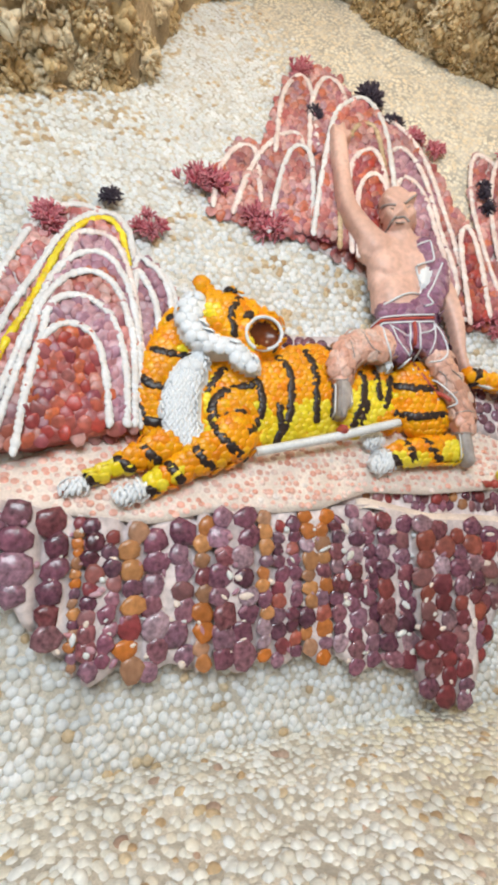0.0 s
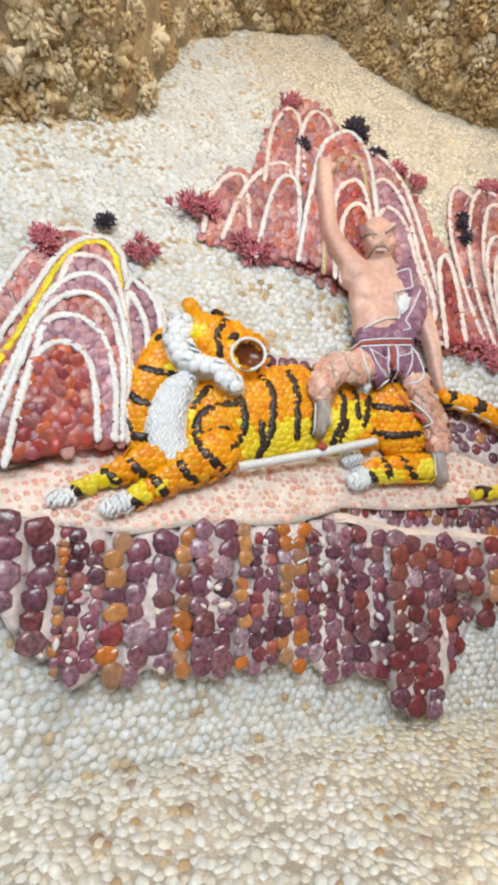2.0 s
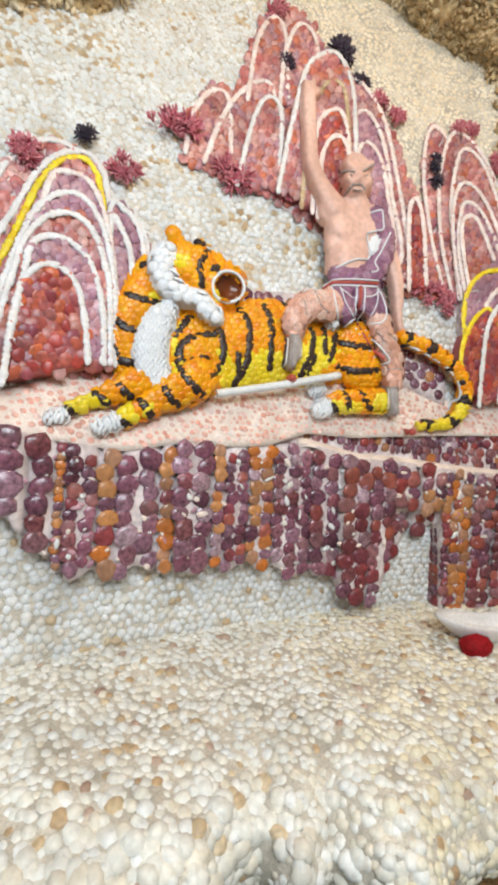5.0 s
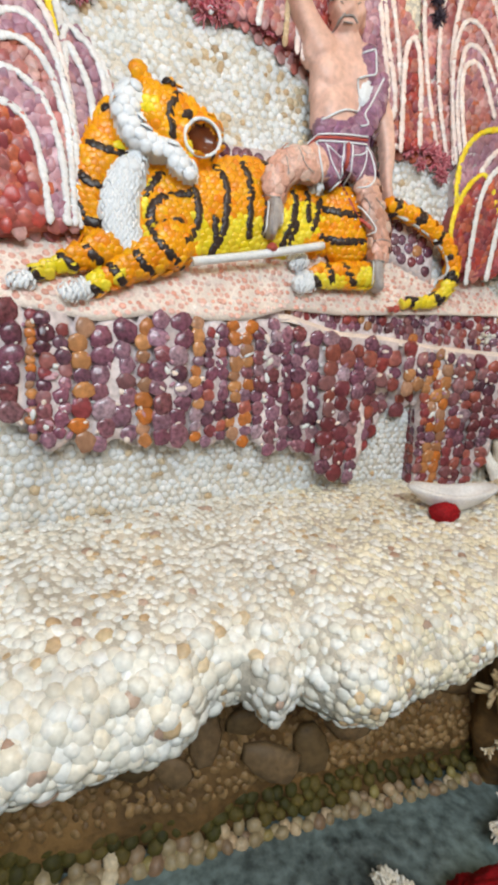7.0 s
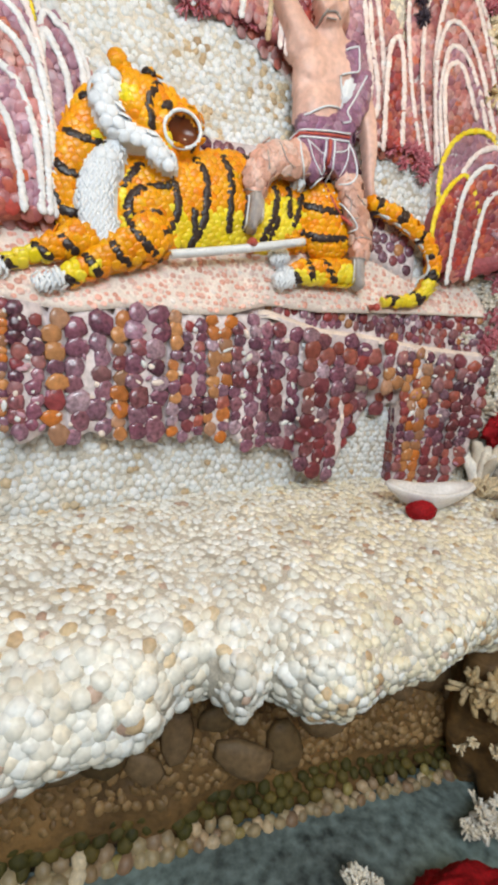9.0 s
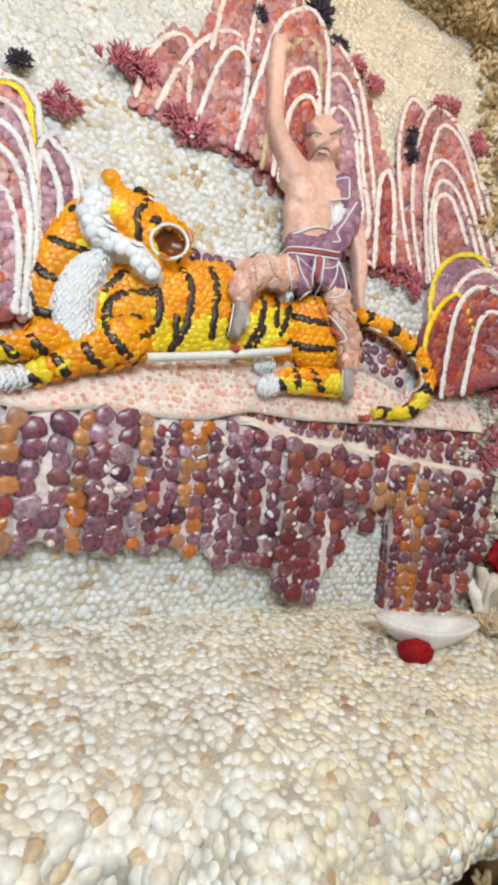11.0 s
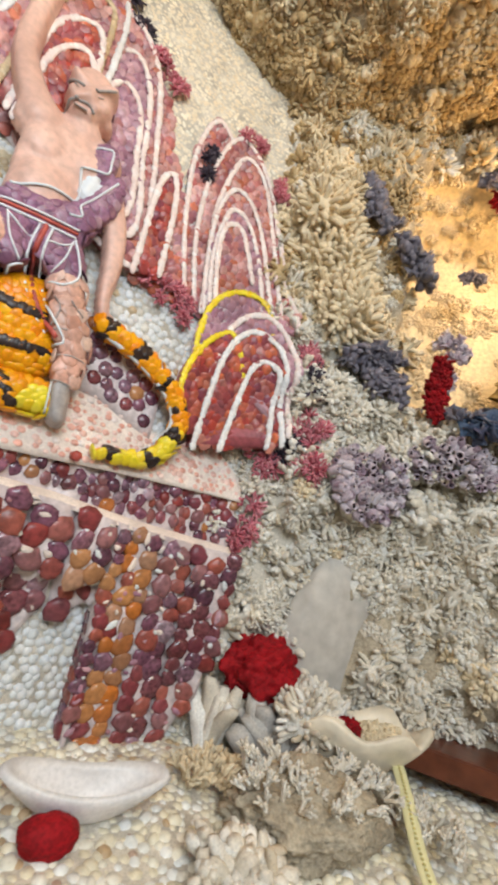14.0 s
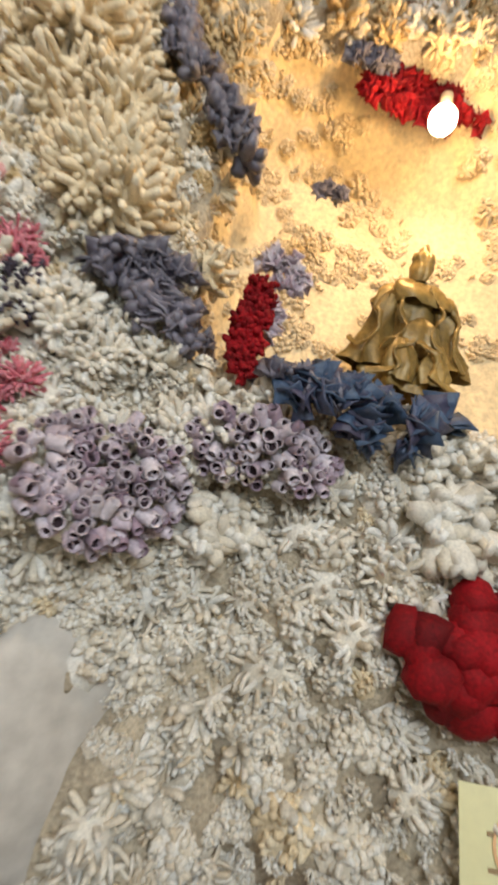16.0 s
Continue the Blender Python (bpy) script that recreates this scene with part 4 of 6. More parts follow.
# ---- inflated relief figures ----
class Figure:
    """A relief made of rounded limbs: chains of (u, v, radius); its height over the wall is the highest limb's."""

    def __init__(self, base_off):
        self.limbs, self.base, self.cuts = [], base_off, []

    def limb(self, mat, chain, k=0.6, lift=0.0):
        p = spline(chain, 14) if len(chain) > 1 else np.array(chain, float)
        self.limbs.append((mat, p, k, lift))

    def height(self, u, v):
        best, mat = -1.0, -1
        for m, p, k, lift in self.limbs:
            d2 = (p[:, 0] - u) ** 2 + (p[:, 1] - v) ** 2
            h2 = p[:, 2] ** 2 - d2
            i = int(np.argmax(h2))
            if h2[i] > 0:
                h = k * math.sqrt(h2[i]) + lift
                if h > best:
                    best, mat = h, m
        for m, cu, cv, r, deep in self.cuts:
            d = ((u - cu) ** 2 + (v - cv) ** 2) / (r * r)
            if d < 1 and best > 0:
                best, mat = max(0.01, best - deep * math.sqrt(1 - d)), m
        return best, mat

    def off(self, u, v):
        return self.base + max(0.0, self.height(u, v)[0])

    def skin(self, step):
        """The body as points and triangles with a material each."""
        lo = np.min([(p[:, :2] - p[:, 2:3]).min(axis=0) for _, p, _, _ in self.limbs], axis=0) - step
        hi = np.max([(p[:, :2] + p[:, 2:3]).max(axis=0) for _, p, _, _ in self.limbs], axis=0) + step
        nu, nv = int((hi[0] - lo[0]) / step) + 1, int((hi[1] - lo[1]) / step) + 1
        U, V = np.meshgrid(lo[0] + step * np.arange(nu), lo[1] + step * np.arange(nv), indexing="ij")
        H, K = np.full(U.shape, -1.0), np.full(U.shape, -1)
        for m, p, k, lift in self.limbs:
            h2 = np.max(p[:, 2][:, None, None] ** 2 - (p[:, 0][:, None, None] - U) ** 2 - (p[:, 1][:, None, None] - V) ** 2, axis=0)
            h = np.where(h2 > 0, k * np.sqrt(np.maximum(h2, 0)) + lift, -1.0)
            K = np.where(h > H, m, K)
            H = np.maximum(H, h)
        for m, cu, cv, r, deep in self.cuts:
            d = ((U - cu) ** 2 + (V - cv) ** 2) / (r * r)
            hit = (d < 1) & (H > 0)
            H = np.where(hit, np.maximum(0.01, H - deep * np.sqrt(np.maximum(0, 1 - d))), H)
            K = np.where(hit, m, K)
        idx, verts, faces, mats = {}, [], [], []
        for i in range(nu - 1):
            for j in range(nv - 1):
                q = ((i, j), (i + 1, j), (i + 1, j + 1), (i, j + 1))
                if max(H[a] for a in q) <= 0:
                    continue
                ids = []
                for a in q:
                    if a not in idx:
                        idx[a] = len(verts)
                        h = H[a]
                        verts.append(tuple(wp(U[a], V[a], self.base + h if h > 0 else -0.01)))
                    ids.append(idx[a])
                top = max(q, key=lambda a: H[a])
                faces += [(ids[0], ids[1], ids[2]), (ids[0], ids[2], ids[3])]
                mats += [int(K[top])] * 2
        verts, faces = np.array(verts), np.array(faces)
        for _ in range(5):
            acc, cnt = np.zeros_like(verts), np.zeros(len(verts))
            for a, b in ((0, 1), (1, 2), (2, 0)):
                for i, j in ((a, b), (b, a)):
                    np.add.at(acc, faces[:, i], verts[faces[:, j]])
                    np.add.at(cnt, faces[:, i], 1)
            verts = 0.5 * verts + 0.5 * acc / cnt[:, None]
        return verts, faces, np.array(mats), (lo, hi)


def skin_items(fig, step):
    v, f, k, _ = fig.skin(step)
    out = []
    for m in sorted(set(k.tolist())):
        g = Form([(0, 0, 0)], [])
        use = f[k == m]
        ids, inv = np.unique(use, return_inverse=True)
        g.v, g.f = v[ids], inv.reshape(use.shape)
        out.append((g, np.eye(3), (0, 0, 0), m))
    return out


def cord(chain, r, off, n=6):
    """A round cord that runs over the relief."""
    line = [wp(u, v, off(u, v)) for u, v in spline(chain, 8)]
    v, f = [], []
    for i, p in enumerate(line):
        d = (line[min(i + 1, len(line) - 1)] - line[max(i - 1, 0)]).normalized()
        a = d.cross(Vector((0, 1, 0))).normalized()
        b = d.cross(a)
        for k in range(n):
            t = 2 * math.pi * k / n
            v.append(tuple(p + (a * math.cos(t) + b * math.sin(t)) * r))
    for i in range(len(line) - 1):
        for k in range(n):
            j = (k + 1) % n
            f.append((i * n + k, i * n + j, (i + 1) * n + j, (i + 1) * n + k))
    f += [tuple(range(n)), tuple((len(line) - 1) * n + k for k in range(n))]
    return Form(v, f)


tiger = Figure(0.02)
tiger.limb(0, [(-0.046, 1.739, 0.127), (0.081, 1.759, 0.143), (0.217, 1.796, 0.148), (0.359, 1.781, 0.119), (0.451, 1.786, 0.102)], 0.42, 0)
tiger.limb(0, [(-0.171, 1.948, 0.072), (-0.214, 1.828, 0.076), (-0.218, 1.717, 0.073), (-0.186, 1.636, 0.060)], 0.6, 0.01)
tiger.limb(0, [(-0.037, 1.709, 0.087), (-0.021, 1.666, 0.077)], 0.42, 0.03)
tiger.limb(0, [(0.517, 1.809, 0.093), (0.531, 1.745, 0.092)], 0.55, 0.02)
tiger.limb(0, [(-0.206, 1.613, 0.046), (-0.297, 1.566, 0.027), (-0.359, 1.535, 0.020)], 0.75, 0.05)
tiger.limb(0, [(-0.041, 1.639, 0.065), (-0.130, 1.577, 0.042), (-0.222, 1.520, 0.027)], 0.7, 0.065)
tiger.limb(0, [(0.608, 1.625, 0.041), (0.515, 1.619, 0.042), (0.433, 1.609, 0.036)], 0.7, 0.045)
tiger.limb(0, [(-0.094, 2.013, 0.050), (-0.062, 1.969, 0.055), (-0.051, 1.930, 0.043)], 0.75, 0.055)
tiger.limb(0, [(-0.050, 2.001, 0.058), (0.014, 1.997, 0.042), (0.077, 1.979, 0.026)], 0.75, 0.055)
tiger.limb(0, [(-0.009, 1.944, 0.044), (-0.001, 1.901, 0.030), (0.011, 1.873, 0.020)], 0.75, 0.06)
tiger.limb(0, [(0.039, 1.941, 0.056)], 0.5, 0.075)
tiger.limb(0, [(-0.130, 2.081, 0.026), (-0.123, 2.067, 0.022)], 0.8, 0.05)
tiger.limb(0, [(-0.049, 2.067, 0.016), (-0.029, 2.062, 0.012)], 0.8, 0.06)
tiger.limb(2, [(-0.146, 2.018, 0.028), (-0.160, 1.970, 0.035), (-0.144, 1.924, 0.035), (-0.102, 1.895, 0.029), (-0.053, 1.887, 0.026)], 0.8, 0.078)
tiger.limb(2, [(-0.039, 1.885, 0.024), (-0.019, 1.857, 0.027), (0.008, 1.840, 0.024)], 0.8, 0.088)
tiger.limb(2, [(-0.126, 1.862, 0.022), (-0.155, 1.805, 0.041), (-0.175, 1.740, 0.046), (-0.172, 1.679, 0.045), (-0.141, 1.626, 0.034)], 0.5, 0.062)
tiger.limb(2, [(-0.259, 1.502, 0.027), (-0.288, 1.492, 0.025)], 0.75, 0.075)
tiger.limb(2, [(-0.382, 1.515, 0.023), (-0.404, 1.508, 0.020)], 0.75, 0.06)
tiger.limb(2, [(0.392, 1.590, 0.036), (0.369, 1.579, 0.031)], 0.75, 0.045)
tiger.limb(2, [(0.351, 1.647, 0.026), (0.379, 1.655, 0.023)], 0.75, 0.03)
tiger.limb(2, [(0.411, 1.880, 0.022)], 0.7, 0.06)
tiger.limb(0, [(0.696, 1.859, 0.028), (0.821, 1.822, 0.027), (0.925, 1.753, 0.025), (0.958, 1.665, 0.025), (0.898, 1.569, 0.022), (0.77, 1.55, 0.016)], 0.9, 0.045)
tiger.cuts.append((3, 0.042, 1.938, 0.047, 0.05))
STRIPES = [
    [(-0.218, 1.971), (-0.177, 1.981)],
    [(-0.251, 1.872), (-0.197, 1.862), (-0.141, 1.865)],
    [(-0.270, 1.790), (-0.239, 1.771), (-0.202, 1.770)],
    [(-0.279, 1.718), (-0.259, 1.679), (-0.213, 1.673)],
    [(-0.060, 1.860), (-0.084, 1.813), (-0.117, 1.766)],
    [(0.016, 1.813), (0.035, 1.773), (0.032, 1.707), (0.002, 1.651)],
    [(0.008, 1.792), (-0.053, 1.774), (-0.087, 1.748), (-0.095, 1.684), (-0.064, 1.632), (0.000, 1.577)],
    [(-0.088, 1.693), (-0.014, 1.710)],
    [(0.072, 1.896), (0.113, 1.847), (0.117, 1.753), (0.103, 1.687), (0.072, 1.635)],
    [(0.083, 1.732), (0.089, 1.678)],
    [(0.165, 1.914), (0.191, 1.844), (0.187, 1.699)],
    [(0.236, 1.938), (0.255, 1.885), (0.241, 1.710)],
    [(0.335, 1.855), (0.339, 1.793), (0.298, 1.679)],
    [(0.384, 1.858), (0.388, 1.769)],
    [(0.429, 1.843), (0.405, 1.749)],
    [(0.348, 1.758), (0.322, 1.697)],
    [(0.431, 1.821), (0.500, 1.807), (0.591, 1.815)],
    [(0.440, 1.733), (0.503, 1.722), (0.610, 1.735)],
    [(0.400, 1.623), (0.429, 1.575)],
    [(0.455, 1.648), (0.479, 1.585)],
    [(0.516, 1.653), (0.560, 1.586)],
    [(-0.130, 1.607), (-0.089, 1.557)],
    [(-0.193, 1.572), (-0.156, 1.525)],
    [(-0.255, 1.527), (-0.220, 1.496)],
    [(-0.250, 1.606), (-0.212, 1.575)],
    [(-0.308, 1.576), (-0.269, 1.551)],
    [(-0.382, 1.543), (-0.350, 1.517)],
    [(-0.125, 2.037), (-0.139, 1.986), (-0.116, 1.940)],
    [(-0.026, 2.042), (-0.046, 1.990), (-0.039, 1.924)],
    [(-0.072, 2.073), (-0.039, 2.070)],
    [(-0.005, 1.986), (0.008, 1.998)],
]
YELLOW_SPOTS = [(-0.106, 1.987, 0.022), (0.010, 1.895, 0.018), (-0.171, 1.878, 0.027), (-0.187, 1.803, 0.020), (-0.125, 1.729, 0.030), (-0.109, 1.668, 0.027), (-0.106, 1.794, 0.022), (0.313, 1.705, 0.072), (0.379, 1.778, 0.057), (0.210, 1.684, 0.060), (0.127, 1.672, 0.055), (0.064, 1.661, 0.047), (0.040, 1.724, 0.022), (-0.223, 1.524, 0.027), (-0.179, 1.544, 0.019), (-0.330, 1.550, 0.025), (-0.363, 1.536, 0.017), (0.487, 1.588, 0.026), (0.595, 1.612, 0.036), (0.430, 1.597, 0.022), (0.178, 1.724, 0.037), (-0.219, 1.662, 0.011), (-0.287, 1.550, 0.016), (0.282, 1.772, 0.035)]
stripe_lines = [spline(p, 6) for p in STRIPES]

tail_line = spline([(0.696, 1.859), (0.821, 1.822), (0.925, 1.753), (0.958, 1.665), (0.898, 1.569), (0.77, 1.55)], 14)
t_items = skin_items(tiger, 0.0075)
for u, v in packed(-0.46, 1.0, 1.46, 2.13, 0.0205, 0.16):
    h, m = tiger.height(u, v)
    if h <= 0.004 or m in (3, 4):
        continue
    n = wnorm(u, v, tiger.off)
    if m == 2:
        continue
    else:
        tail = u > 0.69
        if tail:
            k = 1 if v < 1.66 else 0
            if int(np.argmin((tail_line[:, 0] - u) ** 2 + (tail_line[:, 1] - v) ** 2)) % 11 < 3:
                k = 5
        else:
            k = 1 if any((u - a) ** 2 + (v - b) ** 2 < (c * (1 + 0.35 * noise.noise((u * 30, v * 30, 2)))) ** 2 for a, b, c in YELLOW_SPOTS) else 0
        r = 0.0160 * rnd.uniform(0.88, 1.12)
        form, sc = rnd.choice(FLATS), (r * 1.05, r * 1.15, r * 0.5)
    t_items.append((form, basis(n + Vector((rnd.uniform(-0.1, 0.1), 0, -0.38)), rnd.uniform(-0.4, 0.4), sc), wp(u, v, tiger.base + h - 0.001), k))
for u, v in packed(-0.46, 0.5, 1.44, 2.08, 0.0115, 0.2):
    h, m = tiger.height(u, v)
    if m == 2 and h > 0.004 and (v < 1.86 or u > 0.2):
        r = 0.0058 * rnd.uniform(0.9, 1.15)
        t_items.append((rnd.choice(DOMES), basis(wnorm(u, v, tiger.off), rnd.uniform(-0.3, 0.3), (r * 0.9, r * 1.7, r * 0.7)), wp(u, v, tiger.base + h - 0.001), 2))
for u, v in packed(-0.25, 0.12, 1.83, 2.08, 0.0285, 0.06):
    h, m = tiger.height(u, v)
    if m == 2 and h > 0.075:
        t_items.append((rnd.choice(DOMES), basis(wnorm(u, v, tiger.off), rnd.uniform(0, 6), (0.0185, 0.0185, 0.009)), wp(u, v, tiger.base + h - 0.003), 2))
t_items.append((cord([(0.093, 1.943), (0.086, 1.967), (0.068, 1.984), (0.042, 1.988), (0.017, 1.978), (-0.001, 1.957), (-0.007, 1.932), (-0.000, 1.908), (0.018, 1.893), (0.042, 1.889), (0.067, 1.898), (0.086, 1.918), (0.093, 1.943)], 0.0055, lambda u, v: max(tiger.off(u, v), 0.09) + 0.004), np.eye(3), (0, 0, 0), 2))
t_items.append((DOMES[0], basis(wnorm(0.008, 2.022, tiger.off), 0, (0.006, 0.005, 0.004)), wp(0.008, 2.022, tiger.off(0.008, 2.022)), 5))
t_items.append((cord([(0.018, 1.604), (0.207, 1.645), (0.433, 1.700)], 0.013, lambda u, v: 0.10), np.eye(3), (0, 0, 0), 4))
t_items.append((cord([(0.700, 1.838), (0.815, 1.800), (0.908, 1.740), (0.935, 1.668), (0.885, 1.585)], 0.007, lambda u, v: tiger.off(u, v) - 0.002), np.eye(3), (0, 0, 0), 4))
for p in stripe_lines:
    for q, d in steps_along(p, 0.0075):
        h, m = tiger.height(q[0], q[1])
        if h > 0.004 and m == 0:
            t_items.append((rnd.choice(FLATS), basis(wnorm(q[0], q[1], tiger.off), rnd.uniform(0, 6), (0.0125 * rnd.uniform(0.75, 1.2), 0.0120, 0.006)), wp(q[0] + rnd.uniform(-0.003, 0.003), q[1] + rnd.uniform(-0.002, 0.002), tiger.base + h + 0.005), 5))
tagged(joined("tiger_statue", t_items, [M["orange"], M["yellow"], M["bright_white"], M["mouth"], M["white_shell"], M["black_shell"]]), "striped orange and yellow shell relief tiger lying on the platform", "statue")

man = Figure(0.035)
man.limb(0, [(0.315, 2.736, 0.032), (0.317, 2.609, 0.033), (0.324, 2.462, 0.035), (0.360, 2.370, 0.043), (0.411, 2.296, 0.052)], 0.8, 0.055)
man.limb(0, [(0.308, 2.762, 0.022), (0.301, 2.789, 0.015)], 0.8, 0.055)
man.limb(0, [(0.330, 2.772, 0.020), (0.336, 2.807, 0.013)], 0.8, 0.055)
man.limb(0, [(0.345, 2.746, 0.017), (0.359, 2.771, 0.012)], 0.8, 0.055)
man.limb(0, [(0.480, 2.252, 0.104), (0.473, 2.167, 0.093), (0.461, 2.078, 0.079)], 0.42, 0.04)
man.limb(0, [(0.397, 2.281, 0.054), (0.480, 2.295, 0.055), (0.569, 2.296, 0.055)], 0.5, 0.045)
man.limb(0, [(0.439, 2.226, 0.051)], 0.5, 0.068)
man.limb(0, [(0.538, 2.240, 0.046)], 0.5, 0.064)
man.limb(0, [(0.468, 2.117, 0.064)], 0.5, 0.064)
man.limb(0, [(0.442, 2.220, 0.008)], 0.8, 0.084)
man.limb(0, [(0.503, 2.336, 0.051)], 0.7, 0.05)
man.limb(0, [(0.495, 2.466, 0.060), (0.493, 2.414, 0.059), (0.487, 2.377, 0.043)], 0.8, 0.062)
man.limb(0, [(0.443, 2.450, 0.016), (0.481, 2.436, 0.013)], 0.8, 0.104)
man.limb(0, [(0.545, 2.474, 0.016), (0.507, 2.442, 0.013)], 0.8, 0.104)
man.limb(0, [(0.495, 2.438, 0.009), (0.492, 2.405, 0.018)], 0.9, 0.106)
man.limb(0, [(0.455, 2.396, 0.022)], 0.7, 0.094)
man.limb(0, [(0.529, 2.409, 0.022)], 0.7, 0.094)
man.limb(0, [(0.465, 2.356, 0.013), (0.506, 2.361, 0.013)], 0.8, 0.094)
man.limb(0, [(0.461, 2.374, 0.006), (0.489, 2.398, 0.009), (0.516, 2.382, 0.007)], 0.9, 0.108)
man.limb(0, [(0.554, 2.402, 0.015), (0.552, 2.382, 0.011)], 0.7, 0.06)
man.limb(0, [(0.620, 2.195, 0.041), (0.651, 2.120, 0.037), (0.668, 2.025, 0.030), (0.671, 1.947, 0.023), (0.681, 1.894, 0.021)], 0.8, 0.035)
man.limb(0, [(0.675, 1.883, 0.010), (0.679, 1.850, 0.008)], 0.8, 0.035)
man.limb(0, [(0.695, 1.884, 0.010), (0.710, 1.851, 0.008)], 0.8, 0.035)
man.limb(0, [(0.708, 1.896, 0.008), (0.728, 1.871, 0.006)], 0.8, 0.035)
man.limb(1, [(0.576, 2.301, 0.030), (0.576, 2.244, 0.031)], 0.55, 0.07)
man.limb(1, [(0.620, 2.231, 0.027), (0.600, 2.151, 0.035), (0.557, 2.080, 0.036)], 0.55, 0.066)
man.limb(5, [(0.566, 2.200, 0.019), (0.555, 2.158, 0.016)], 0.4, 0.074)
man.limb(1, [(0.418, 2.049, 0.029), (0.488, 2.061, 0.035), (0.567, 2.077, 0.040)], 0.55, 0.07)
man.limb(1, [(0.434, 1.969, 0.042), (0.453, 1.923, 0.037), (0.458, 1.900, 0.022)], 0.6, 0.066)
man.limb(1, [(0.519, 1.976, 0.046), (0.546, 1.958, 0.046)], 0.6, 0.062)
man.limb(1, [(0.563, 1.975, 0.042), (0.585, 1.932, 0.031), (0.579, 1.907, 0.019)], 0.6, 0.066)
man.limb(2, [(0.386, 1.937, 0.059), (0.307, 1.921, 0.051), (0.269, 1.861, 0.042), (0.264, 1.825, 0.035)], 0.75, 0.062)
man.limb(2, [(0.588, 1.901, 0.046), (0.612, 1.822, 0.049), (0.640, 1.764, 0.042), (0.643, 1.699, 0.036)], 0.75, 0.055)
man.limb(3, [(0.266, 1.791, 0.026), (0.257, 1.717, 0.022)], 0.8, 0.08)
man.limb(4, [(0.261, 1.671, 0.018)], 0.8, 0.085)
man.limb(3, [(0.641, 1.664, 0.029), (0.651, 1.596, 0.025)], 0.8, 0.055)
man.limb(4, [(0.720, 1.524, 0.014)], 0.8, 0.06)
man.limb(5, [(0.288, 1.795, 0.012), (0.288, 1.744, 0.010)], 0.6, 0.085)
man.limb(1, [(0.415, 2.009, 0.025), (0.485, 2.019, 0.029), (0.568, 2.030, 0.027)], 0.5, 0.066)
man_items = skin_items(man, 0.0042)
CORDS = [
    (3, 0.0045, [(0.434, 2.430), (0.457, 2.424), (0.473, 2.419)]),
    (3, 0.0045, [(0.545, 2.463), (0.520, 2.442), (0.501, 2.425)]),
    (3, 0.0022, [(0.451, 2.407), (0.463, 2.404)]),
    (3, 0.0022, [(0.509, 2.412), (0.522, 2.423)]),
    (3, 0.0045, [(0.447, 2.348), (0.465, 2.370), (0.483, 2.377), (0.501, 2.377), (0.513, 2.360)]),
    (3, 0.0035, [(0.465, 2.352), (0.497, 2.356)]),
    (5, 0.004, [(0.544, 2.295), (0.565, 2.301), (0.585, 2.306), (0.589, 2.273), (0.589, 2.237), (0.561, 2.226), (0.532, 2.213)]),
    (5, 0.0045, [(0.528, 2.212), (0.541, 2.127), (0.476, 2.101), (0.407, 2.065)]),
    (5, 0.004, [(0.620, 2.231), (0.580, 2.151), (0.556, 2.108), (0.565, 2.079), (0.539, 2.067)]),
    (4, 0.0055, [(0.385, 2.011), (0.479, 2.025), (0.570, 2.034)]),
    (5, 0.004, [(0.386, 2.021), (0.480, 2.035), (0.571, 2.044)]),
    (5, 0.004, [(0.388, 2.002), (0.478, 2.013), (0.569, 2.022)]),
    (4, 0.008, [(0.502, 2.013), (0.501, 1.921), (0.536, 1.832), (0.598, 1.769)]),
    (5, 0.004, [(0.489, 2.012), (0.487, 1.920), (0.522, 1.826), (0.596, 1.752)]),
    (5, 0.004, [(0.517, 2.015), (0.517, 1.928), (0.555, 1.839), (0.613, 1.770), (0.596, 1.752)]),
    (5, 0.004, [(0.395, 2.001), (0.399, 1.941), (0.425, 1.879), (0.450, 1.872), (0.485, 1.901)]),
    (5, 0.004, [(0.569, 2.018), (0.602, 1.937), (0.579, 1.895), (0.541, 1.890)]),
    (5, 0.003, [(0.423, 1.999), (0.444, 1.945), (0.478, 1.901)]),
    (5, 0.003, [(0.423, 1.995), (0.465, 1.972), (0.487, 1.972)]),
    (5, 0.003, [(0.566, 2.011), (0.560, 1.953), (0.532, 1.892)]),
    (5, 0.003, [(0.517, 1.976), (0.550, 1.986), (0.569, 2.003)]),
    (3, 0.002, [(0.328, 1.968), (0.352, 1.919), (0.383, 1.900)]),
    (3, 0.002, [(0.304, 1.844), (0.350, 1.879), (0.386, 1.882)]),
    (3, 0.002, [(0.229, 1.821), (0.259, 1.813), (0.298, 1.826)]),
    (3, 0.002, [(0.291, 1.932), (0.301, 1.883)]),
    (3, 0.002, [(0.566, 1.861), (0.586, 1.835), (0.578, 1.790)]),
    (3, 0.002, [(0.604, 1.863), (0.639, 1.838)]),
    (3, 0.002, [(0.600, 1.729), (0.638, 1.739), (0.675, 1.737)]),
    (3, 0.002, [(0.596, 1.669), (0.631, 1.675), (0.670, 1.671)]),
    (3, 0.002, [(0.573, 1.781), (0.616, 1.795)]),
    (5, 0.003, [(0.242, 1.802), (0.235, 1.708)]),
    (5, 0.003, [(0.618, 1.670), (0.625, 1.594)]),
    (3, 0.003, [(0.259, 1.813), (0.252, 1.714)]),
]
for u, v, r in [(0.261, 1.671, 0.018), (0.720, 1.524, 0.014)]:
    man_items.append((BEAD, basis(wnorm(u, v), 0, (r, r, r)), wp(u, v, 0.10), 4))
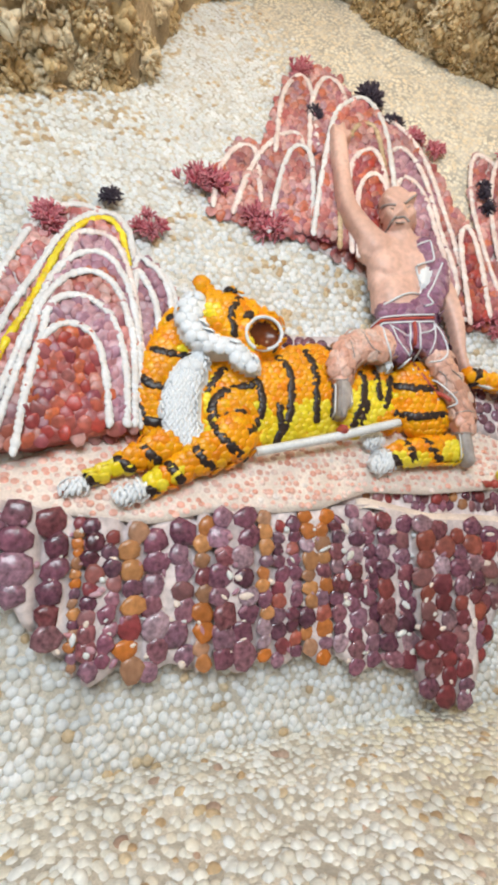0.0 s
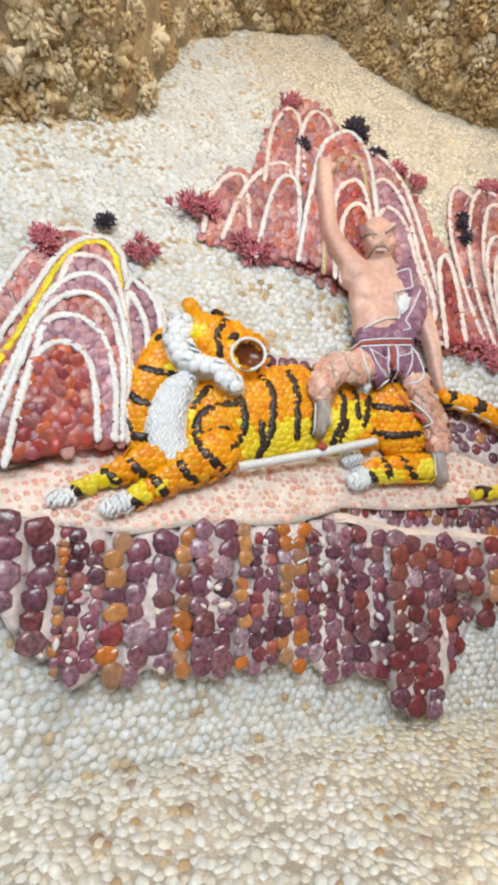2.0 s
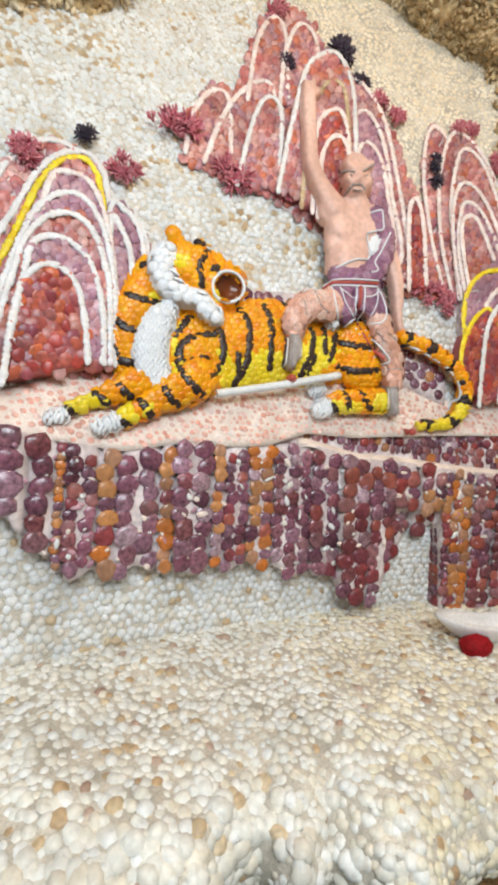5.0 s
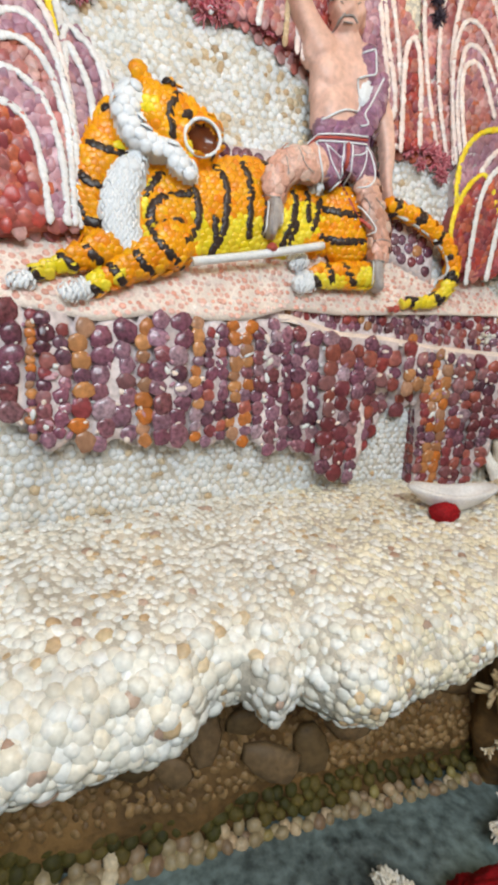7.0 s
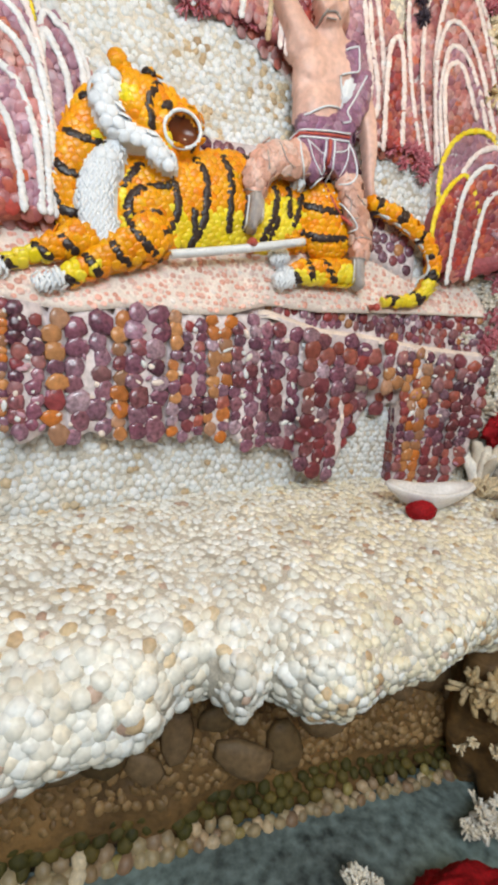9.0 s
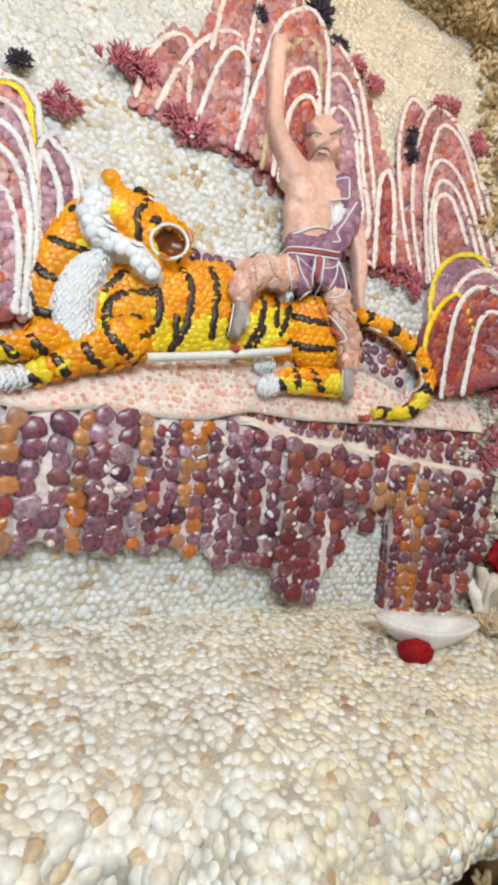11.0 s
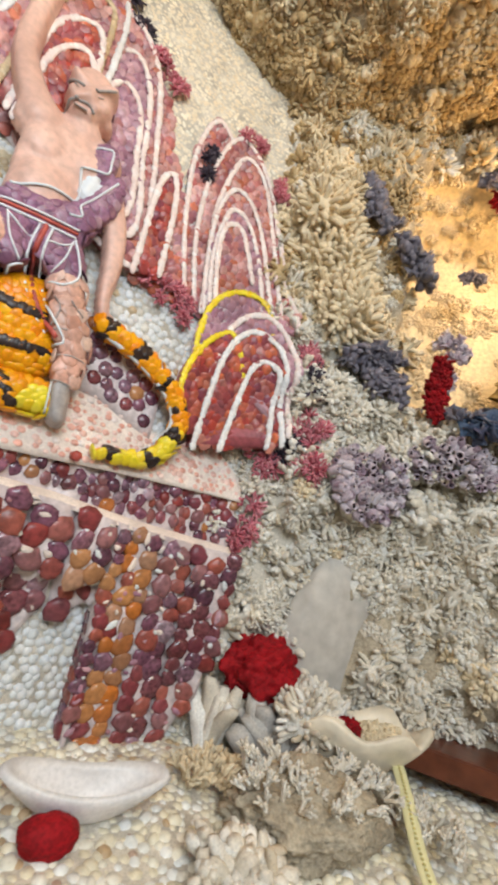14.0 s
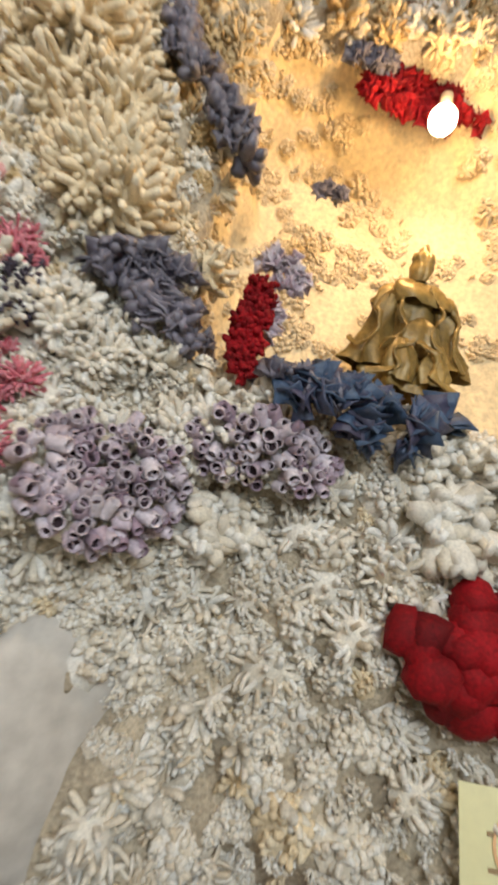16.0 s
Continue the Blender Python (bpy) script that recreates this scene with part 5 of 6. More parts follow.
for mat, r, chain in CORDS:
    man_items.append((cord(chain, r * 0.8, lambda u, v: max(man.off(u, v), tiger.off(u, v)) + 0.003), np.eye(3), (0, 0, 0), mat))
for u, v in packed(0.2, 0.85, 1.5, 2.1, 0.030, 0.2):
    h, m = man.height(u, v)
    if m == 2 and h > 0.02:
        man_items.append((rnd.choice(FLATS), basis(wnorm(u, v, man.off) + Vector((rnd.uniform(-.1, .1), 0, rnd.uniform(-.1, .1))), rnd.uniform(0, 6), (0.022, 0.020 * rnd.uniform(0.8, 1.1), 0.005)), wp(u, v, man.base + h - 0.002), 6))
for u, v in packed(0.3, 0.75, 1.9, 2.4, 0.026, 0.2):
    h, m = man.height(u, v)
    if m == 1 and h > 0.02:
        man_items.append((rnd.choice(FLATS), basis(wnorm(u, v, man.off), rnd.uniform(0, 6), (0.017, 0.017 * rnd.uniform(0.8, 1.1), 0.004)), wp(u, v, man.base + h - 0.001), 7))
tagged(joined("man_statue", man_items, [M["skin"], M["robe"], M["legpink"], M["boot"], M["red_trim"], M["bright_white"], M["leg_shell"], M["robe_shell"]]), "painted relief figure in a purple robe astride the tiger", "statue")

# ---- white and cream shells of the wall ----
wall_items = []


def covered(u, v):
    if -1.0 < u < 1.215 and low_cliff(u) < v < lerp(u, PINK) - 0.01:
        return True
    if -0.28 < u < 0.88 and v < lerp(u, BAND) - 0.02 and v > lerp(u, PINK) - 0.03:
        return True
    return any(inside(p, u, v) for p in HILL_POLYS)


for v0, v1, gap, size in ((0.88, 1.5, 0.0235, 0.0132), (1.5, 2.35, 0.0235, 0.0136), (2.35, 3.75, 0.0185, 0.0112)):
    for u, v in packed(-1.2, 1.24, v0, v1, gap, 0.28):
        if v > lerp(u, CEIL) + 0.05 or covered(u, v):
            continue
        n = wnorm(u, v) + Vector((rnd.uniform(-.25, .25), rnd.uniform(-.25, .25), rnd.uniform(-.25, .25)))
        r = size * rnd.uniform(0.82, 1.2)
        # share of cream shells grows where warm light is coloured in
        cream = smooth(0.05, 0.45, u - 0.25 + 0.5 * (v - 2.5)) * smooth(2.0, 2.6, v)
        tan = noise.noise((u * 5, v * 5, 8)) > (0.05 if abs(u - 0.08) < 0.5 and 1.95 < v < 2.5 or v > lerp(u, CEIL) - 0.22 and u < 0.3 else 0.55)
        k = 1 if rnd.random() < cream else (2 if tan and rnd.random() < 0.32 or rnd.random() < 0.02 else 0)
        wall_items.append((rnd.choice(DOMES), basis(n, rnd.uniform(0, 6), (r, r * rnd.uniform(0.75, 1.1), r * (0.26 if k == 1 else 0.8 if v < 1.5 else 0.55))), wp(u, v, -0.002), k))
cover("shell", wall_items, [M["white_shell"], M["lamplit_cream_shell"], M["tan_shell"]], wall_north, (0.1, 1.0, 1.0))
cover("shell", lit, [M["ledge_shell"], M["tan_shell"], M["brown_shell"], M["ledge_cream"]], ledge, (0.1, 0.3, 0.9))
joined("coral_crust", ceil_items, [M["coral_brown"], M["coral_cream"]], ceiling_rough)

# ---- coral crust of the eastern wall ----
crust = []
for gap, small in ((0.058, 0.0), (0.050, 1.0)):
    for u, v in packed(1.17, 2.75, 0.87, 3.25, gap, 0.42):
        d = niche_depth(u, v)
        if d > 0.2 and noise.noise((u * 6, v * 6, 17)) + rnd.uniform(-0.25, 0.25) < 0.02:
            continue
        if ((u - 1.6) / 0.10) ** 2 + ((v - 1.2) / 0.20) ** 2 < 1:
            continue
        n = wnorm(u, v, None, 0.02) + Vector((rnd.uniform(-0.2, 0.2), 0, rnd.uniform(-0.1, 0.3)))
        high = smooth(2.0, 2.7, v)
        k = 1 if d > 0.03 else 2 if rnd.random() < high * 0.55 else (1 if rnd.random() < 0.05 + 0.6 * high else 0)
        kind_ = noise.noise((u * 7, v * 7, 31)) + rnd.uniform(-0.15, 0.15)
        if small:
            form, r = rnd.choice(ROSETTES + SPRIGS), rnd.uniform(0.026, 0.044)
        elif d > 0.05:
            form, r = rnd.choice(ROSETTES), rnd.uniform(0.03, 0.055)
        elif kind_ > 0.26:
            form, r = rnd.choice(HEADS + ROSETTES), rnd.uniform(0.045, 0.072)
        elif kind_ < -0.25:
            form, r = rnd.choice(SPRIGS + HEADS), rnd.uniform(0.050, 0.080)
        else:
            form, r = rnd.choice(ROSETTES[:4] + POMS[:3] + SPRIGS[:3] + HEADS[:2]), rnd.uniform(0.040, 0.074)
        crust.append((form, basis(n, rnd.uniform(0, 6), (r, r, r * rnd.uniform(0.9, 1.4))), wp(u, v, -0.006), k))
tagged(joined("coral_crust", crust, [M["coral_white"], M["coral_cream"], M["coral_brown"]], wall_coral), kind="stuff")


# ---- single corals ----
def coral(name, label, u, v, forms, mat, count, spread_u, spread_v, size, off=0.01, lean=0.0, category="coral", tall=1.0, place=None, normal=None):
    """One colony on the wall (or at a place): its tufts are parts."""
    at = place or wp(u, v, off)
    ob = thing(name, at, label, category)
    for i in range(count):
        a, t = rnd.uniform(0, 6.283), math.sqrt((i + 0.5) / count)
        if place:
            side = normal is not None and abs(normal[2]) < 0.4
            q = Vector(place) + Vector((spread_u * t * math.cos(a), (-0.6 * spread_u * t * math.cos(a)) if side else spread_v * t * math.sin(a), spread_v * t * math.sin(a) if side else 0))
            n = Vector(normal or (0, -0.2, 1)) + Vector((0.7 * t * math.cos(a), 0.7 * t * math.sin(a), 0))
        else:
            x, z = u + spread_u * t * math.cos(a) + lean * spread_v * t * math.sin(a), v + spread_v * t * math.sin(a)
            q = wp(x, z, off)
            n = wnorm(x, z, None, 0.03) + Vector((0.6 * t * math.cos(a), 0, 0.6 * t * math.sin(a)))
        r = size * rnd.uniform(0.8, 1.15)
        pieces("tuft", [(rnd.choice(forms), basis(n, rnd.uniform(0, 6), (r, r, r * tall)), q, 0)], [mat], ob)
    return ob


# red and black sprigs that edge the hills
for u, v, n, su, sv, s, m in ((-0.16, 2.50, 9, 0.075, 0.035, 0.040, "pink"), (0.20, 3.17, 5, 0.03, 0.04, 0.035, "pink"), (0.05, 2.38, 10, 0.06, 0.05, 0.040, "pink"),
                              (0.47, 3.03, 6, 0.03, 0.05, 0.040, "black"), (0.55, 2.90, 4, 0.03, 0.03, 0.030, "black"), (-0.40, 2.36, 4, 0.02, 0.02, 0.024, "black"),
                              (-0.29, 2.28, 6, 0.04, 0.05, 0.030, "pink"), (-0.56, 2.25, 5, 0.03, 0.05, 0.030, "pink"), (0.62, 2.84, 4, 0.03, 0.03, 0.028, "pink"), (0.70, 2.78, 3, 0.02, 0.03, 0.028, "pink"),
                              (0.84, 2.06, 9, 0.09, 0.03, 0.030, "pink"), (0.86, 2.58, 6, 0.015, 0.07, 0.026, "black"), (1.00, 2.78, 5, 0.05, 0.02, 0.028, "pink"), (1.14, 2.62, 5, 0.02, 0.06, 0.026, "pink"),
                              (0.90, 2.03, 4, 0.02, 0.04, 0.026, "pink"), (1.33, 2.05, 5, 0.035, 0.04, 0.035, "pink"), (1.34, 1.95, 5, 0.03, 0.05, 0.035, "black"), (1.36, 1.80, 7, 0.05, 0.05, 0.035, "pink"),
                              (1.30, 1.73, 5, 0.05, 0.04, 0.035, "black"), (1.25, 1.66, 5, 0.05, 0.03, 0.033, "pink"), (1.38, 1.68, 4, 0.04, 0.03, 0.033, "pink"), (1.24, 1.47, 10, 0.035, 0.08, 0.035, "pink"),
                              (0.27, 2.36, 6, 0.07, 0.03, 0.03, "pink"), (0.25, 2.90, 3, 0.02, 0.03, 0.028, "black")):
    sprig = coral("sprig_coral", "bushy %s coral sprig edging the shell hill" % ("rose-red" if m == "pink" else "black"), u, v, FRILLS + SPRIGS, M["coral_" + m], n + 6, su, sv, s * 1.2, 0.030)
    tagged(sprig, group="sprigs edging the shell hills")
coral("finger_coral", "large cream finger coral head on the grotto wall", 1.37, 2.42, ANEMONES, M["coral_cream"], 17, 0.10, 0.22, 0.115, 0.03, -0.25)
coral("finger_coral", "cream finger coral below the larger head", 1.33, 2.76, ROSETTES + ANEMONES, M["coral_cream"], 16, 0.09, 0.16, 0.085, 0.02)
coral("finger_coral", "pale cream stubby coral patch", 1.46, 1.93, HEADS, M["coral_white"], 20, 0.15, 0.07, 0.05, 0.03)
coral("leafy_coral", "grey-violet ruffled coral beside the finger coral", 1.56, 2.06, TUFTS + KNOBS, M["coral_grey"], 26, 0.12, 0.075, 0.056, 0.07, -0.6)
coral("leafy_coral", "grey-violet ruffled shell coral in a drooping row", 1.53, 2.63, TUFTS + KNOBS, M["coral_grey"], 26, 0.035, 0.19, 0.062, 0.08, -0.6)
coral("leafy_coral", "dark blue leafy coral on the niche sill", 1.92, 1.99, TUFTS, M["coral_blue"], 34, 0.17, 0.10, 0.078, 0.10)
coral("leafy_coral", "dark violet leafy coral beside the blue one", 1.80, 2.00, TUFTS, M["coral_grey"], 14, 0.07, 0.08, 0.062, 0.10)
coral("stub_coral", "white stubby coral knob with blunt fingers", 2.13, 1.78, KNOBS, M["coral_white"], 9, 0.05, 0.06, 0.085, 0.03)
coral("stub_coral", "white blunt coral row under the sill", 2.12, 1.91, KNOBS, M["coral_white"], 12, 0.11, 0.035, 0.055, 0.03)
coral("stub_coral", "white blunt coral in the middle of the wall", 1.80, 1.67, KNOBS, M["coral_white"], 10, 0.06, 0.06, 0.060, 0.03)
coral("stub_coral", "pale cream coral knob among barnacles", 1.70, 1.80, HEADS, M["coral_white"], 10, 0.06, 0.06, 0.055, 0.03)
coral("red_coral", "deep red rounded coral lobes on the white wall", 2.22, 1.535, RED_LOBES, M["coral_red"], 34, 0.16, 0.10, 0.042, 0.05, -0.5)
coral("red_coral", "deep red coral under the grotto ceiling", 0, 0, RED_LOBES + TUFTS[:1], M["coral_red"], 32, 0.20, 0.11, 0.068, place=(1.91, 1.25, 3.36), normal=(-0.3, -0.8, -0.6))
coral("lilac_coral", "lilac speckled coral tuft inside the niche edge", 0, 0, TUFTS, M["barnacle"], 16, 0.045, 0.10, 0.042, place=(1.80, 1.37, 2.18), normal=(-0.5, -0.85, 0.1))


def barnacles(u, v, su, sv, count):
    ob = thing("barnacle_cluster", wp(u, v, 0.02), "cluster of lilac barnacle shells with dark openings", "barnacle")
    for i in range(count):
        a, t = rnd.uniform(0, 6.283), math.sqrt((i + 0.5) / count)
        x, z = u + su * t * math.cos(a), v + sv * t * math.sin(a)
        n = wnorm(x, z, None, 0.03) + Vector((rnd.uniform(-.5, .5), rnd.uniform(-.3, .3), rnd.uniform(-.5, .5)))
        r = rnd.uniform(0.008, 0.0165)
        m, q = basis(n, rnd.uniform(0, 6), (r, r, r * 2.2)), wp(x, z, 0.045 + 0.02 * rnd.random())
        cup = pieces("barnacle", [(TUBE, m, q, 0)], [M["barnacle"]], ob)[0]
        # dark disc stands in for the shade inside the shallow tube
        pieces("opening", [(TUBE_SHADE, np.eye(3), (0, 0, 0), 0)], [M["hole"]], cup)


barnacles(1.56, 1.68, 0.16, 0.11, 220)
barnacles(1.80, 1.82, 0.13, 0.07, 110)


# ---- things on the ledge ----
def blob(name, label, category, at, size, mat, seed=1, rough=0.12, scale=2.5, fine=0.0):
    bm = bmesh.new()
    bmesh.ops.create_icosphere(bm, subdivisions=6 if fine else 4, radius=1.0)
    for v in bm.verts:
        k = 1 + fine * (noise.noise(v.co * 26) + 0.6 * noise.noise(v.co * 60)) + rough * noise.noise(v.co * scale + Vector((seed * 7.3, 0, 0))) + rough * 0.4 * noise.noise(v.co * scale * 3 + Vector((seed, 3, 0)))
        v.co = Vector((v.co.x * size[0] * k, v.co.y * size[1] * k, v.co.z * size[2] * k)) + Vector(at)
    return tagged(part(name, bm, mat), label, category)


def shell_bowl(name, label, at, rx, ry, h, turn, tilt, flutes=5, amp=0.12, mat=None):
    """A thick half shell, fluted along its rim, open to the top."""
    ob = thing(name, at, label, "shell")
    bm = bmesh.new()
    rows = []
    m = Matrix.Rotation(turn, 3, "Z") @ Matrix.Rotation(tilt, 3, "X")
    for side in (0, 1):
        for j in range(9):
            s = (j + 0.5) / 8.5 if side == 0 else (8.5 - j) / 8.5
            row = []
            for i in range(40):
                a = 2 * math.pi * i / 40
                w = 1 + amp * math.cos(flutes * a) * s * s
                k = s - (0.07 if side else 0.0)
                p = Vector((rx * k * w * math.cos(a), ry * k * w * math.sin(a), h * s ** 2.2 * (1 + 0.15 * math.cos(flutes * a) * s) + (0.012 if side else 0)))
                row.append(bm.verts.new(Vector(at) + m @ p))
            rows.append(row)
    for a, b in zip(rows, rows[1:]):
        for i in range(40):
            j = (i + 1) % 40
            bm.faces.new((a[i], a[j], b[j], b[i]))
    bm.faces.new(rows[0])
    bm.faces.new(rows[-1])
    part("valve", bm, mat or M["clam"], ob)
    return ob


TOPZ = 0.885
shell_bowl("clam_shell", "large fluted cream clam shell holding white corals", (1.575, 1.25, TOPZ + 0.04), 0.195, 0.085, 0.125, -0.42, 0.10, 6, 0.05)
coral("branch_coral", "tan frilly coral lying in the clam shell", 0, 0, SPRIGS + ROSETTES, M["coral_cream"], 12, 0.06, 0.03, 0.055, place=(1.66, 1.23, TOPZ + 0.13))
coral("branch_coral", "cream coral head beside the clam shell", 0, 0, ANEMONES, M["coral_white"], 9, 0.06, 0.04, 0.085, place=(1.47, 1.33, TOPZ + 0.13))
coral("red_coral", "small red coral lying in the clam shell", 0, 0, TUFTS, M["coral_red"], 9, 0.04, 0.02, 0.045, place=(1.51, 1.24, TOPZ + 0.145))
shell_bowl("dish_shell", "shallow white boat-shaped shell on the ledge", (0.89, 1.19, TOPZ - 0.015), 0.14, 0.06, 0.075, -0.05, 0.1, 2, 0.15, M["rim_white"])
coral("vase_coral", "bright red slender coral standing at the niche edge", 0, 0, STUBS, M["coral_red"], 30, 0.020, 0.105, 0.040, place=(1.735, 1.335, 2.06), normal=(-0.5, -0.85, 0.1))
blob("red_stone", "dull red rounded shell lying before the white dish", "shell", (0.83, 1.12, TOPZ + 0.005), (0.050, 0.036, 0.034), M["coral_red"], 3, 0.12, 2.0)
blob("red_dome_coral", "smooth dark red lobed coral against the wall", "coral", (1.375, 1.44, 1.095), (0.118, 0.08, 0.082), M["coral_red"], 5, 0.32, 1.9, 0.012)
# lump added where only a hazy grey patch is known
blob("grey_boulder", "smooth grey lump added in place of a blurred grey patch", "stone", (1.595, 1.46, 1.19), (0.165, 0.06, 0.25), M["grey_filler"], 9, 0.12, 1.2)
coral("finger_coral", "white thick finger coral standing on the ledge", 0, 0, [cluster(6, 0.3, 1.0, 77)], M["coral_white"], 5, 0.035, 0.015, 0.155, place=(1.24, 1.42, TOPZ + 0.02), normal=(0, -0.1, 1))
coral("finger_coral", "grey blunt coral on the ledge", 0, 0, [cluster(5, 0.5, 1.8, 78)], M["greycoral"], 4, 0.06, 0.02, 0.13, place=(1.40, 1.38, TOPZ + 0.03), normal=(0, -0.1, 1))
coral("bush_coral", "tan bushy coral tuft on the ledge", 0, 0, SPRIGS, M["coral_cream"], 26, 0.08, 0.05, 0.075, place=(1.19, 1.26, TOPZ + 0.02))
blob("coral_rock", "rough beige rock overgrown with small white corals", "rock", (1.36, 1.13, TOPZ + 0.02), (0.19, 0.12, 0.09), M["shaded_coral_base"], 12, 0.25, 2.2, 0.05)
coral("branch_coral", "bleached white coral growing on the beige rock", 0, 0, TWIGS + SPRIGS, M["coral_white"], 45, 0.19, 0.11, 0.06, place=(1.36, 1.12, TOPZ + 0.08))
coral("branch_coral", "white knobbly coral on the front of the ledge", 0, 0, [cluster(9, 0.9, 1.7, 80)], M["coral_white"], 14, 0.08, 0.06, 0.05, place=(1.14, 1.00, TOPZ + 0.01))
coral("branch_coral", "bluish white coral beside the yellow strap", 0, 0, TWIGS, M["coral_white"], 18, 0.07, 0.09, 0.065, place=(1.64, 1.07, TOPZ + 0.02))

rail = thing("wooden_rail", (2.05, 1.0, TOPZ), "dark red lacquered wooden board along the coral wall", "board")
bm = bmesh.new()
ang = math.atan2(-0.60, 0.62)
mt = Matrix.Translation((1.99, 1.06, 0.985)) @ Matrix.Rotation(ang, 4, "Z")
bmesh.ops.bevel(bm, geom=[e for e in (box(bm, (-0.42, 0.0, -0.02), (0.6, 0.20, 0.02), mt), bm.edges[:])[1]], offset=0.004, segments=2, affect="EDGES")
part("board", bm, M["wood"], rail, shade=False)
bm = bmesh.new()
bmesh.ops.bevel(bm, geom=[e for e in (box(bm, (-0.42, -0.022, -0.045), (0.6, -0.001, 0.022), mt), bm.edges[:])[1]], offset=0.004, segments=2, affect="EDGES")
part("front_edge", bm, M["wood"], rail, shade=False)

strap = thing("beaded_strap", (1.6, 1.05, TOPZ + 0.05), "narrow yellow beaded strap lying over the corals", "strap")
bm = bmesh.new()
line = spline([(1.66, 1.17, 0.985), (1.60, 1.08, 0.965), (1.54, 0.98, 0.925), (1.50, 0.90, 0.90)], 8)
side = Vector((0.012, -0.010, 0))
prev = None
for q in line:
    q = Vector(q)
    row = [bm.verts.new(q - side), bm.verts.new(q + side), bm.verts.new(q + side - Vector((0, 0, 0.004))), bm.verts.new(q - side - Vector((0, 0, 0.004)))]
    if prev:
        for i in range(4):
            j = (i + 1) % 4
            bm.faces.new((prev[i], prev[j], row[j], row[i]))
    prev = row
band_ob = part("band", bm, M["paper"], strap)
pieces("bead", [(BEAD, basis((0, 0, 1), 0, (0.004, 0.004, 0.003)), tuple(np.array(q) + (0, 0, 0.003)), 0) for q, d in steps_along(line, 0.011)], [M["yellow_strap"]], band_ob)

# ---- niche: statue, bulb ----


def draped(name, label, category, at, height, turn, mat):
    """A plain robed figure, seated: a pleated robe, hanging sleeves, a broad cape, a small head with a tall cap."""
    bm = bmesh.new()
    rot = Matrix.Rotation(turn, 3, "Z")

    def turned(profile, cx, cy, flat, pleats, depth, lean=0.0, seg=48):
        prev = None
        for k, (r, z) in enumerate(profile):
            row = []
            for i in range(seg):
                a = 2 * math.pi * i / seg
                w = r * (1 + depth * math.sin(pleats * a + 9 * z) + 0.5 * depth * math.sin(3 * a + 31 * z))
                row.append(bm.verts.new(Vector(at) + rot @ Vector((cx + lean * z + w * math.cos(a), cy + flat * w * math.sin(a), z)) * height))
            if prev:
                for i in range(seg):
                    bm.faces.new((prev[i], prev[(i + 1) % seg], row[(i + 1) % seg], row[i]))
            prev = row
        bm.faces.new(prev)

    turned([(0.24, 0.0), (0.27, 0.04), (0.26, 0.10), (0.22, 0.16), (0.19, 0.24)], 0, 0, 0.6, 9, 0.14)
    turned([(0.20, 0.16), (0.19, 0.30), (0.165, 0.46), (0.19, 0.60), (0.18, 0.68), (0.08, 0.75), (0.045, 0.79)], 0, 0.01, 0.6, 7, 0.09)
    turned([(0.225, 0.56), (0.235, 0.60), (0.20, 0.67), (0.12, 0.73)], 0, 0.0, 0.68, 5, 0.13)
    turned([(0.15, 0.12), (0.12, 0.20), (0.075, 0.34), (0.075, 0.52), (0.07, 0.62), (0.03, 0.68)], -0.23, -0.05, 0.55, 4, 0.24, 0.08)
    turned([(0.16, 0.18), (0.12, 0.27), (0.075, 0.38), (0.075, 0.54), (0.07, 0.62), (0.03, 0.68)], 0.23, -0.05, 0.55, 4, 0.24, -0.08)
    turned([(0.045, 0.76), (0.066, 0.81), (0.070, 0.86), (0.062, 0.90), (0.070, 0.91), (0.060, 0.945), (0.030, 0.96), (0.024, 1.0), (0.010, 1.03)], 0, -0.01, 0.9, 6, 0.05)
    turned([(0.05, 0.22), (0.12, 0.30), (0.11, 0.40), (0.05, 0.46)], 0.02, -0.12, 0.4, 3, 0.2)
    turned([(0.08, 0.04), (0.10, 0.12), (0.07, 0.22), (0.03, 0.30)], -0.08, -0.17, 0.5, 5, 0.2)
    turned([(0.09, 0.04), (0.10, 0.12), (0.07, 0.20), (0.03, 0.26)], 0.12, -0.17, 0.5, 5, 0.2)
    def ribbon(pts, wide):
        """A thick curling fold of cloth along a line."""
        prev = None
        for q in spline(pts, 6):
            p = Vector(q)
            ring = [p + Vector((wide * 0.5 * math.cos(a) , 0.35 * wide * math.sin(a), wide * math.sin(a + 0.6) * 0.8)) for a in span(0, 2 * math.pi * 7 / 8, 7)]
            row = [bm.verts.new(Vector(at) + rot @ w * height) for w in ring]
            if prev:
                for i in range(8):
                    bm.faces.new((prev[i], prev[(i + 1) % 8], row[(i + 1) % 8], row[i]))
            prev = row

    for g in (-1, 1):
        ribbon([(0.05 * g, -0.13, 0.66), (0.13 * g, -0.15, 0.52), (0.08 * g, -0.17, 0.36), (0.20 * g, -0.18, 0.22)], 0.022)
        ribbon([(0.16 * g, -0.10, 0.64), (0.25 * g, -0.12, 0.50), (0.22 * g, -0.15, 0.34), (0.30 * g, -0.12, 0.22), (0.37 * g, -0.06, 0.27)], 0.026)
        ribbon([(0.02 * g, -0.20, 0.28), (0.12 * g, -0.22, 0.20), (0.10 * g, -0.22, 0.10), (0.26 * g, -0.20, 0.03)], 0.030)
    for v in bm.verts:
        v.co += Vector((noise.noise(v.co * 38), noise.noise(v.co * 38 + Vector((9, 0, 0))), 0.6 * noise.noise(v.co * 38 + Vector((0, 9, 0))))) * 0.011
    return tagged(part(name, bm, mat), label, category)


